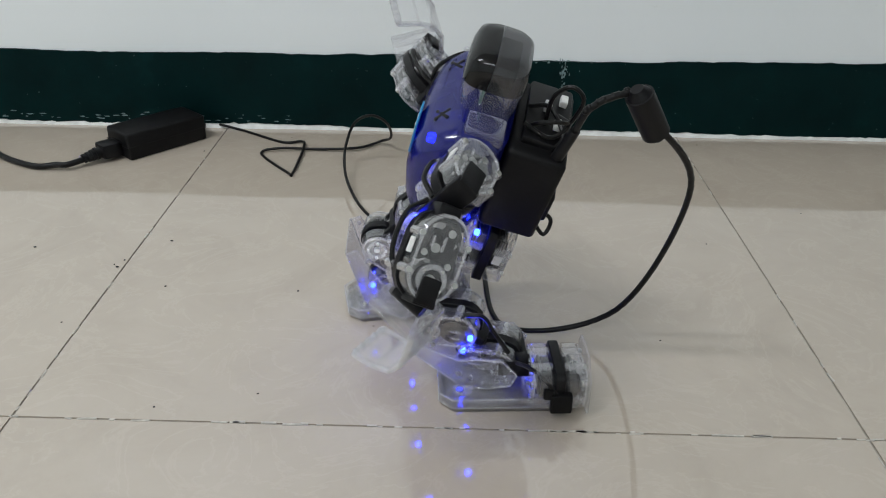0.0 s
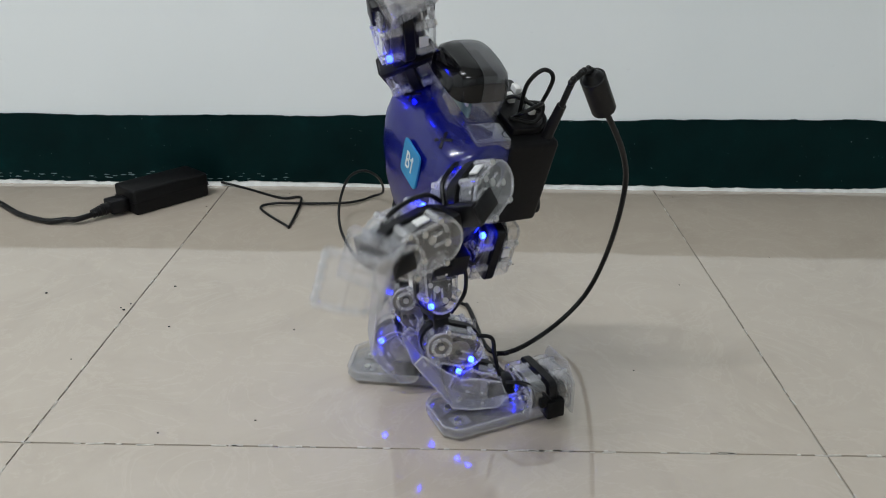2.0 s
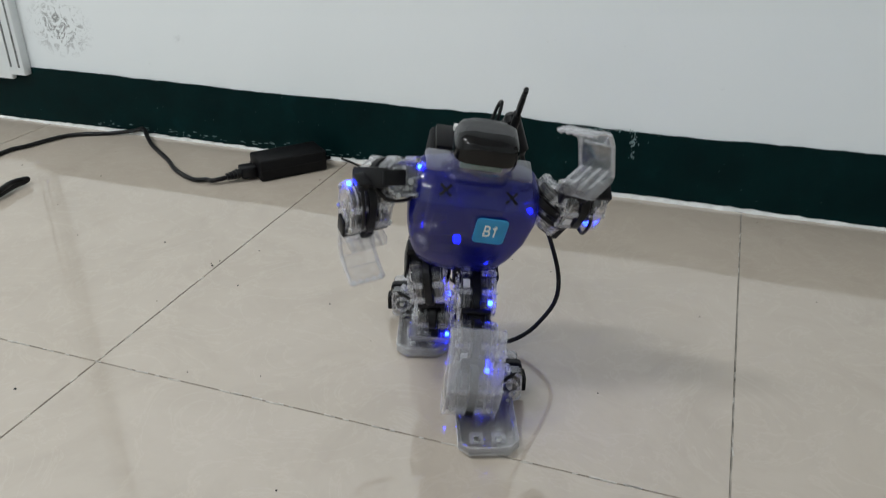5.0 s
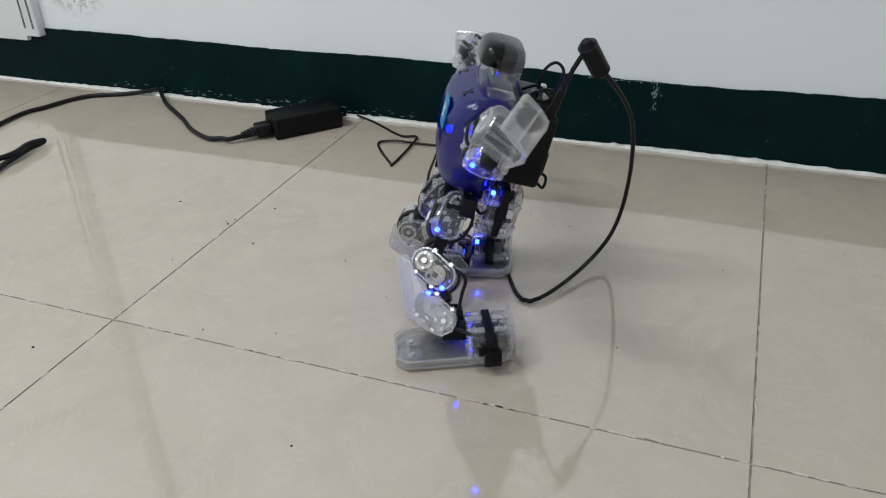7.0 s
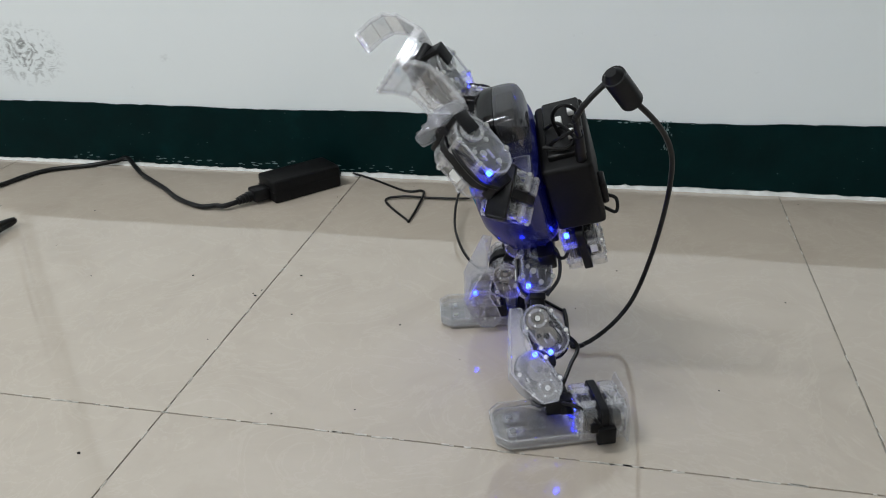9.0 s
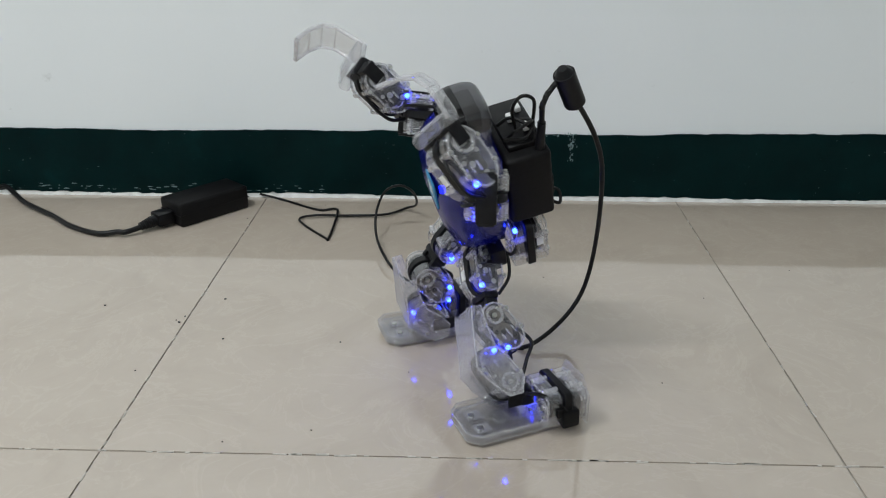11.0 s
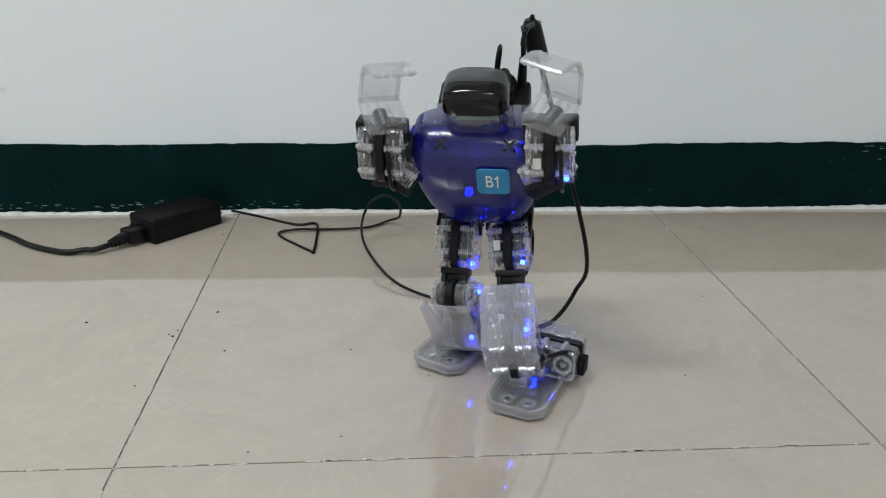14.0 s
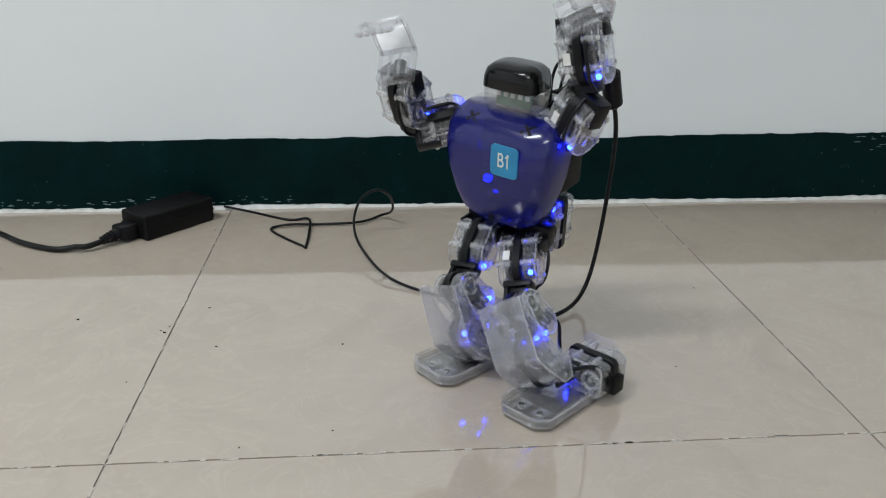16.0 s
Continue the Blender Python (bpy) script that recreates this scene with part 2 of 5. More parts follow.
def add_prism(bm, outline, z0, z1, m=None, bevel=0.0):
    """A plate whose outline lies in the local xy plane, from z0 to z1, with plain chamfers."""
    m = m or Matrix()
    lo = [bm.verts.new(m @ Vector((x, y, z0))) for x, y in outline]
    hi = [bm.verts.new(m @ Vector((x, y, z1))) for x, y in outline]
    n = len(outline)
    faces = [bm.faces.new(lo[::-1]), bm.faces.new(hi)]
    for i in range(n):
        faces.append(bm.faces.new((lo[i], lo[(i + 1) % n], hi[(i + 1) % n], hi[i])))
    if bevel:
        es = list(faces[0].edges) + list(faces[1].edges)
        bmesh.ops.bevel(bm, geom=es, offset=bevel, segments=1, affect="EDGES", profile=0.5)


def add_rim(bm, outer, inner, z0, z1, m=None):
    """A closed upright band between two outlines of equal count."""
    m = m or Matrix()
    n = len(outer)
    loops = [[bm.verts.new(m @ Vector((x, y, z))) for x, y in line] for line, z in ((outer, z0), (outer, z1), (inner, z1), (inner, z0))]
    for a, b in zip(loops, loops[1:] + loops[:1]):
        for i in range(n):
            bm.faces.new((a[i], a[(i + 1) % n], b[(i + 1) % n], b[i]))


def chamfered(w, h, c):
    return [(w / 2, -h / 2 + c), (w / 2, h / 2 - c), (w / 2 - c, h / 2), (-w / 2 + c, h / 2), (-w / 2, h / 2 - c), (-w / 2, -h / 2 + c), (-w / 2 + c, -h / 2), (w / 2 - c, -h / 2)]


def stadium(length, width, seg=10):
    """Outline of a long oval along x."""
    r, h = width / 2, length / 2 - width / 2
    pts = [(h + r * math.cos(a), r * math.sin(a)) for a in np.linspace(-math.pi / 2, math.pi / 2, seg)]
    pts += [(-h + r * math.cos(a), r * math.sin(a)) for a in np.linspace(math.pi / 2, 3 * math.pi / 2, seg)]
    return pts


def rounded_rect(w, h, r, seg=5):
    pts = []
    for cx, cy, a0 in ((w / 2 - r, h / 2 - r, 0), (-w / 2 + r, h / 2 - r, 90), (-w / 2 + r, -h / 2 + r, 180), (w / 2 - r, -h / 2 + r, 270)):
        pts += [(cx + r * math.cos(radians(a)), cy + r * math.sin(radians(a))) for a in np.linspace(a0, a0 + 90, seg)]
    return pts


def add_tube(bm, points, r, seg=10, closed=False):
    """A round bar along a smooth line through the points."""
    pts = smooth_line(points)
    rings = []
    side = None
    for i, p in enumerate(pts):
        d = (pts[min(i + 1, len(pts) - 1)] - pts[max(i - 1, 0)]).normalized()
        if side is None:
            side = d.orthogonal().normalized()
        side = (side - d * side.dot(d)).normalized()
        other = d.cross(side)
        rings.append([bm.verts.new(p + (side * math.cos(a) + other * math.sin(a)) * r) for a in np.linspace(0, 2 * math.pi, seg, endpoint=False)])
    for a, b in zip(rings, rings[1:]):
        for i in range(seg):
            bm.faces.new((a[i], a[(i + 1) % seg], b[(i + 1) % seg], b[i]))
    bm.faces.new(rings[0][::-1])
    bm.faces.new(rings[-1])


def smooth_line(points, steps=8):
    p = [Vector(v) for v in points]
    p = [2 * p[0] - p[1]] + p + [2 * p[-1] - p[-2]]
    out = []
    for a, b, c, d in zip(p, p[1:], p[2:], p[3:]):
        for k in range(steps):
            s = k / steps
            out.append(0.5 * (2 * b + (c - a) * s + (2 * a - 5 * b + 4 * c - d) * s * s + (3 * b - a - 3 * c + d) * s ** 3))
    out.append(p[-2])
    return out


def add_loft(bm, rings):
    vs = [[bm.verts.new(v) for v in ring] for ring in rings]
    n = len(vs[0])
    for a, b in zip(vs, vs[1:]):
        for i in range(n):
            bm.faces.new((a[i], a[(i + 1) % n], b[(i + 1) % n], b[i]))
    bm.faces.new(vs[0][::-1])
    bm.faces.new(vs[-1])


def super_ring(u, front, back, half, power=3.2, n=36):
    """A closed ring at height u: x runs from back to front, y to both sides."""
    cx, rx = (front + back) / 2, (front - back) / 2
    out = []
    for a in np.linspace(0, 2 * math.pi, n, endpoint=False):
        c, s = math.cos(a), math.sin(a)
        out.append((cx + rx * math.copysign(abs(c) ** (2 / power), c), half * math.copysign(abs(s) ** (2 / power), s), u))
    return out


# ---- room ----
def build_room():
    th = 0.12
    walls = (
        ("wall_north", (0.15, WALL_Y + th / 2, ROOM_H / 2), (ROOM_X1 - ROOM_X0 + 2 * th, th, ROOM_H), "white painted wall above a dark green skirting"),
        ("wall_south", (0.15, ROOM_Y0 - th / 2, ROOM_H / 2), (ROOM_X1 - ROOM_X0 + 2 * th, th, ROOM_H), "plain white painted wall"),
        ("wall_west", (ROOM_X0 - th / 2, (WALL_Y + ROOM_Y0) / 2, ROOM_H / 2), (th, WALL_Y - ROOM_Y0, ROOM_H), "plain white painted wall"),
        ("wall_east", (ROOM_X1 + th / 2, (WALL_Y + ROOM_Y0) / 2, ROOM_H / 2), (th, WALL_Y - ROOM_Y0, ROOM_H), "plain white painted wall"),
    )
    for name, c, s, label in walls:
        bm = bmesh.new()
        add_box(bm, c, s)
        tagged(mesh_object(name, bm, WALL), label, "wall", kind="structure")
    bm = bmesh.new()
    add_box(bm, (0.15, (WALL_Y + ROOM_Y0) / 2, ROOM_H + 0.06), (ROOM_X1 - ROOM_X0, WALL_Y - ROOM_Y0, 0.12))
    tagged(mesh_object("ceiling", bm, CEILING), "plain white ceiling over the room", "ceiling", kind="structure")
    # bed of the floor, seen in the joints
    bm = bmesh.new()
    add_box(bm, (0.15, (WALL_Y + ROOM_Y0) / 2, -0.0512), (ROOM_X1 - ROOM_X0, WALL_Y - ROOM_Y0, 0.1))
    floor = tagged(mesh_object("floor", bm, GROUT), "beige polished marbled tile floor with thin grey joints", "floor", kind="structure")
    # painted skirting with an uneven brushed upper edge
    rng = random.Random(4)
    bm = bmesh.new()
    x, xs = ROOM_X0, []
    while x < ROOM_X1:
        xs.append(x)
        x += rng.uniform(0.003, 0.012)
    xs.append(ROOM_X1)
    drift = 0.0
    ring = []
    for x in xs:
        drift = 0.9 * drift + rng.gauss(0, 0.00045)
        top = 0.1015 + drift + 0.0012 * math.sin(x * 9)
        low = 0.0055 + 0.0014 * math.sin(x * 13 + 1) + rng.gauss(0, 0.0006)
        ring.append((x, top, low))
    f = [[bm.verts.new((x, WALL_Y - 0.003, z)) for z in (lo, hi)] for x, hi, lo in ring]
    b = [[bm.verts.new((x, WALL_Y, z)) for z in (lo, hi)] for x, hi, lo in ring]
    for i in range(len(ring) - 1):
        bm.faces.new((f[i][0], f[i + 1][0], f[i + 1][1], f[i][1]))
        bm.faces.new((f[i][1], f[i + 1][1], b[i + 1][1], b[i][1]))
        bm.faces.new((f[i][0], b[i][0], b[i + 1][0], f[i + 1][0]))
    tagged(mesh_object("baseboard", bm, GREEN, smooth=False), "dark green painted skirting with a rough brushed edge", "skirting", kind="structure")
    # bare white mortar strip under the green paint
    bm = bmesh.new()
    rows = []
    for i in range(360):
        x = ROOM_X0 + (ROOM_X1 - ROOM_X0) * i / 359
        rows.append((x, 0.0032 + rng.uniform(0, 0.0022), 0.0068 + rng.uniform(0, 0.0012)))
    fr = [(bm.verts.new((x, WALL_Y - d, 0.0)), bm.verts.new((x, WALL_Y - 0.0015, h)), bm.verts.new((x, WALL_Y, h))) for x, d, h in rows]
    for a, c in zip(fr, fr[1:]):
        bm.faces.new((a[0], c[0], c[1], a[1]))
        bm.faces.new((a[1], c[1], c[2], a[2]))
    tagged(mesh_object("trim", bm, WHITE_STRIP, smooth=False), "rough white mortar strip between skirting and floor", "trim", kind="structure")
    return floor


FLOOR = build_room()


def build_door():
    """White panelled door frame standing proud of the wall beside the rubbed patch."""
    bm = bmesh.new()
    add_box(bm, (-0.636, WALL_Y - 0.009, 1.10), (0.036, 0.018, 2.02), 0.003)
    door = tagged(mesh_object("door_1", bm, WALL), "white painted door casing with a flat panel", "door", kind="structure")
    # each groove is a dark grey strip standing slightly proud of the casing
    for x in (-0.627, -0.645):
        bm = bmesh.new()
        add_box(bm, (x, WALL_Y - 0.0185, 1.10), (0.0022, 0.003, 1.99))
        part("groove", bm, GROOVE, door)
    bm = bmesh.new()
    add_box(bm, (-1.05, WALL_Y - 0.006, 1.09), (0.79, 0.012, 2.02), 0.002)
    part("door_panel", bm, WALL, door)


build_door()


def build_ceiling_light(x, y, length, watts):
    root = tagged(new("ceiling_light"), "unseen white fluorescent tube fixture on the ceiling", "lamp", "ceiling lights")
    root.location = (x, y, ROOM_H)
    bm = bmesh.new()
    add_box(bm, (0, 0, -0.025), (length, 0.09, 0.05), 0.006)
    part("housing", bm, CEILING, root)
    bm = bmesh.new()
    add_cyl(bm, (-length / 2 + 0.02, 0, -0.068), (length / 2 - 0.02, 0, -0.068), 0.014)
    part("tube", bm, TUBE_GLOW, root, "glowing white fluorescent tube")
    area_lamp("tube_lamp", (x, y, ROOM_H - 0.09), (x, y, 0), length, 0.16, watts, (0.93, 0.97, 1.0))


# out of view; placed at the front left to suit the robot's shadow
build_ceiling_light(-1.05, -0.75, 1.2, 39)
# second unseen fixture, added as fill light from behind the camera
build_ceiling_light(0.1, -2.3, 1.2, 24)

# ---- floor tiles ----
def build_tiles():
    size, gap = 0.6, 0.0018
    shared = {}
    rows = [(0.0, WALL_Y)] + [(-0.6 * (k + 1), -0.6 * k) for k in range(6)]
    for y0, y1 in rows:
        y0 = max(y0, ROOM_Y0)
        for k in range(-5, 5):
            x0, x1 = max(k * size, ROOM_X0), min((k + 1) * size, ROOM_X1)
            if x1 - x0 < 0.02 or y1 - y0 < 0.02:
                continue
            key = (round(x1 - x0, 3), round(y1 - y0, 3))
            if key not in shared:
                bm = bmesh.new()
                add_box(bm, (0, 0, -0.004), (key[0] - gap, key[1] - gap, 0.008))
                ob = mesh_object("tile", bm, TILE, FLOOR, smooth=False)
                shared[key] = ob.data
            else:
                ob = new("tile", shared[key])
                ob.parent = FLOOR
            ob.location = ((x0 + x1) / 2, (y0 + y1) / 2, 0)
    # pale chips and dirt lodged in the joints
    rng = random.Random(9)
    bm = bmesh.new()
    for _ in range(230):
        if rng.random() < 0.6:
            x, y = rng.uniform(-1.2, 1.4), 0.0
            sx, sy = rng.uniform(0.002, 0.014), rng.uniform(0.0010, 0.0024)
        else:
            x, y = rng.choice((-0.6, 0.0, 0.6, 1.2)), rng.uniform(-0.6, WALL_Y - 0.02)
            sx, sy = rng.uniform(0.0008, 0.0016), rng.uniform(0.002, 0.012)
        add_box(bm, (x + rng.gauss(0, 0.0005), y + rng.gauss(0, 0.0005), -0.0004), (sx, sy, 0.0015), turn=Matrix.Rotation(rng.gauss(0, 0.05), 4, "Z"))
    tagged(part("joint_chips", bm, CHIP_WHITE, FLOOR, "pale chipped grout along the tile joints"), kind="stuff")


# ---- robot ----
HIP, THIGH, SHIN = 0.0223, 0.0637, 0.0572
ANKLE_F, ANKLE_L, ANKLE_U = 0.0041, -0.0143, 0.0240
FOOT_L, FOOT_W = 0.1070, 0.0515
SHOULDER = (-0.0103, 0.0502, 0.1013)
HEAD_F, HEAD_U = -0.0106, 0.1376
PACK = (-0.0710, -0.0312, 0.0395, 0.1105, 0.0385)
LABEL_L, LABEL_U = 0.0146, 0.0868


def build_servo(parent, name, m, length=0.052, width=0.030, depth=0.034, led=True, flip=1, boxy=False, tan=False):
    """A clear actuator, long axis x and shaft along z of m, as a group of sub-parts under one part."""
    h = depth / 2
    turn = m.to_3x3().to_4x4()

    def outline(grow=0.0):
        if boxy:
            return rounded_rect(length + grow, width + grow, 0.005, 4)
        return stadium(length + grow, width + grow, 9)

    def at(x, y, z):
        return m @ Vector((x, y, z))
    ears = [(sx * length * 0.21, sy * width * 0.47) for sx in (-1, 1) for sy in (-1, 1)]
    for z0, z1 in ((0.0045, h), (-h, -0.0045)):
        bm = bmesh.new()
        add_prism(bm, outline(), z0, z1, m, 0.0018)
        part(name + "_shell", bm, CLEAR, parent)
        # moulded shell edge, screw posts and hub ring over the shaft, paler as if lit
        out = 1 if z1 > 0 else -1
        face = h * out
        bm = bmesh.new()
        add_rim(bm, outline(-0.0012), outline(-0.0046), face - 0.0004 * out, face + 0.0007 * out, m)
        for x, y in ears:
            add_cyl(bm, at(x, y, z0), at(x, y, z1), 0.0029, seg=8)
        ring = [(length * 0.24 + width * 0.30 * math.cos(a), width * 0.30 * math.sin(a)) for a in np.linspace(0, 2 * math.pi, 14, endpoint=False)]
        hole = [(length * 0.24 + width * 0.20 * math.cos(a), width * 0.20 * math.sin(a)) for a in np.linspace(0, 2 * math.pi, 14, endpoint=False)]
        add_rim(bm, ring, hole, face - 0.0004 * out, face + 0.0014 * out, m)
        add_box(bm, at(-length * 0.16, 0, face), (length * 0.16, 0.0016, 0.0012), 0, turn)
        add_box(bm, at(-length * 0.16, width * 0.22, face), (length * 0.12, 0.0016, 0.0012), 0, turn)
        tagged(part("edge_rib", bm, EDGE, parent, "moulded edges and screw posts, highlights put into a paler colour"), kind="stuff")
    bm = bmesh.new()
    add_prism(bm, outline(0.0022), -0.0036, 0.0036, m, 0.0006)
    part("middle_band", bm, BLACK, parent)
    bm = bmesh.new()
    add_box(bm, at(-length * 0.14, -width * 0.04, 0), (length * 0.36, width * 0.52, depth * 0.74), 0.002, turn)
    add_cyl(bm, at(length * 0.24, 0, -h * 0.72), at(length * 0.24, 0, h * 0.72), width * 0.30, seg=18)
    part("motor", bm, GREY, parent)
    bm = bmesh.new()
    for z in (h * 0.80, -h * 0.80):
        add_cyl(bm, at(length * 0.24, 0, z - 0.0008), at(length * 0.24, 0, z + 0.0008), width * (0.36 if tan else 0.24), seg=18)
        add_cyl(bm, at(-length * 0.10, 0.003, z - 0.0006), at(-length * 0.10, 0.003, z + 0.0006), width * (0.34 if tan else 0.17), seg=18)
    tagged(part("gear", bm, GEARBOX if tan else GREY, parent), kind="stuff")
    bm = bmesh.new()
    for z in (h * 0.86, -h * 0.86):
        for x, y, r in ((length * 0.24, 0, 0.0030), (-length * 0.10, 0.003, 0.0028), (-length * 0.30, -width * 0.12, 0.0024), (length * 0.05, -width * 0.25, 0.0020), (-length * 0.02, width * 0.28, 0.0020)):
            add_cyl(bm, at(x, y, z - 0.0005), at(x, y, z + 0.0005), r, seg=10)
    tagged(part("bearing", bm, BLACK if tan else STEEL, parent), kind="stuff")
    bm = bmesh.new()
    for x, y in ears:
        for z in (h + 0.0004, -h - 0.0004):
            add_cyl(bm, at(x, y, z - 0.0010), at(x, y, z + 0.0010), 0.0017, seg=8)
    for a in range(4):
        for z in (h + 0.0010, -h - 0.0010):
            x, y = length * 0.24 + width * 0.25 * math.cos(a * math.pi / 2 + 0.6), width * 0.25 * math.sin(a * math.pi / 2 + 0.6)
            add_cyl(bm, at(x, y, z - 0.0008), at(x, y, z + 0.0008), 0.0010, seg=6)
    for z in (h, -h):
        add_cyl(bm, at(length * 0.24, 0, z - 0.0012), at(length * 0.24, 0, z + 0.0012), 0.0023, seg=10)
    tagged(part("screw", bm, STEEL, parent), kind="stuff")
    bm = bmesh.new()
    add_box(bm, at(-length * 0.05, flip * width * 0.5, -h * 0.55), (0.009, 0.001, 0.006), 0, turn)
    part("label_plate", bm, LABEL_WHITE, parent, "small white paper label")
    bm = bmesh.new()
    for z in (h * 0.62, -h * 0.62):
        add_prism(bm, stadium(length * 0.80, width * 0.70, 7), z - 0.0006, z + 0.0006, m)
    tagged(part("board", bm, BOARD, parent, "dark circuit board inside the clear shell"), kind="stuff")
    if led:
        bm = bmesh.new()
        add_box(bm, at(-length * 0.36, flip * width * 0.28, h * 0.72), (0.0040, 0.0040, 0.004), 0.001, turn)
        part("lamp", bm, LED, parent, "small blue indicator lamp")


def leg_frame_servo(x, z, angle):
    """A servo in a leg: local x forward, y to the left (the shaft), z up; the long axis turned by angle from up."""
    return Matrix.Translation((x, 0, z)) @ Matrix.Rotation(radians(angle), 4, "Y") @ Matrix(((0, 1, 0, 0), (0, 0, 1, 0), (1, 0, 0, 0), (0, 0, 0, 1)))


def build_thigh(robot, side):
    # origin at the hip axis, z up, knee at -THIGH
    bm = bmesh.new()
    for y in (-0.010, 0.010):
        add_box(bm, (0, y, -THIGH * 0.84), (0.012, 0.004, 0.028), 0.001)
    add_box(bm, (0, 0, -THIGH * 0.66), (0.014, 0.026, 0.006), 0.001)
    add_box(bm, (-0.002, 0, -THIGH * 0.73), (0.011, 0.016, 0.010), 0.001)
    ob = part("thigh", bm, BLACK, robot, "black bracket carrying a clear oval actuator")
    build_servo(ob, "thigh", leg_frame_servo(0, -0.0155, 0), 0.050, 0.0275, flip=side)
    bm = bmesh.new()
    add_tube(bm, [(-0.004, side * 0.016, 0.008), (-0.018, side * 0.018, -0.004), (-0.019, side * 0.016, -0.026), (-0.008, side * 0.012, -0.042)], 0.0016, 8)
    part("cable", bm, RUBBER, ob)
    return ob


def build_shin(robot, side):
    # origin at the knee axis, z up, ankle at -SHIN
    bm = bmesh.new()
    add_box(bm, (-0.002, 0, -SHIN * 0.5), (0.018, 0.022, 0.022), 0.003)
    ob = part("shin", bm, BLACK, robot, "clear double-actuator shin with a frosted guard")
    build_servo(ob, "knee", leg_frame_servo(-0.0055, -0.0090, 29), 0.048, 0.028, flip=side, tan=True)
    build_servo(ob, "ankle", leg_frame_servo(0.0055, -SHIN + 0.0100, 207), 0.048, 0.028, flip=side, tan=True)
    profile = [(0.013, 0.010), (0.022, 0.010), (0.029, -0.042), (0.021, -0.055), (0.006, -SHIN - 0.013), (-0.006, -SHIN - 0.012), (-0.011, -SHIN + 0.002), (-0.002, -0.040), (0.008, -0.028), (0.011, -0.014)]
    upright = Matrix(((1, 0, 0, 0), (0, 0, -1, 0), (0, 1, 0, 0), (0, 0, 0, 1)))
    for y in (-0.0225, 0.0205):
        bm = bmesh.new()
        add_prism(bm, profile, -y - 0.002, -y, upright, 0.0004)
        part("guard_cheek", bm, CHEEK, ob)
        bm = bmesh.new()
        outer = y - 0.0006 if y < 0 else y + 0.0026
        for (x0, z0), (x1, z1) in zip(profile, profile[1:] + profile[:1]):
            add_cyl(bm, (x0, outer, z0), (x1, outer, z1), 0.0007, seg=6)
        for x, z in ((0.022, -0.040), (0.016, -0.052), (0.002, -SHIN - 0.008), (0.017, 0.004)):
            add_cyl(bm, (x, outer - 0.0008, z), (x, outer + 0.0008, z), 0.0016, seg=8)
        tagged(part("cheek_edge", bm, EDGE, ob), kind="stuff")
    bm = bmesh.new()
    front = [(0.0228, 0.011), (0.0298, -0.042), (0.0218, -0.0555), (0.008, -SHIN - 0.012)]
    add_prism(bm, front + [(x - 0.0018, z + 0.0006) for x, z in front[::-1]], -0.0222, 0.0222, upright)
    part("shin_guard", bm, FROST, ob, "frosted translucent shin guard")
    bm = bmesh.new()
    add_tube(bm, [(-0.02, side * 0.012, -0.012), (-0.030, side * 0.012, -0.026), (-0.022, side * 0.012, -0.040), (-0.012, side * 0.012, -SHIN)], 0.0017, 8)
    part("cable", bm, RUBBER, ob)
    return ob


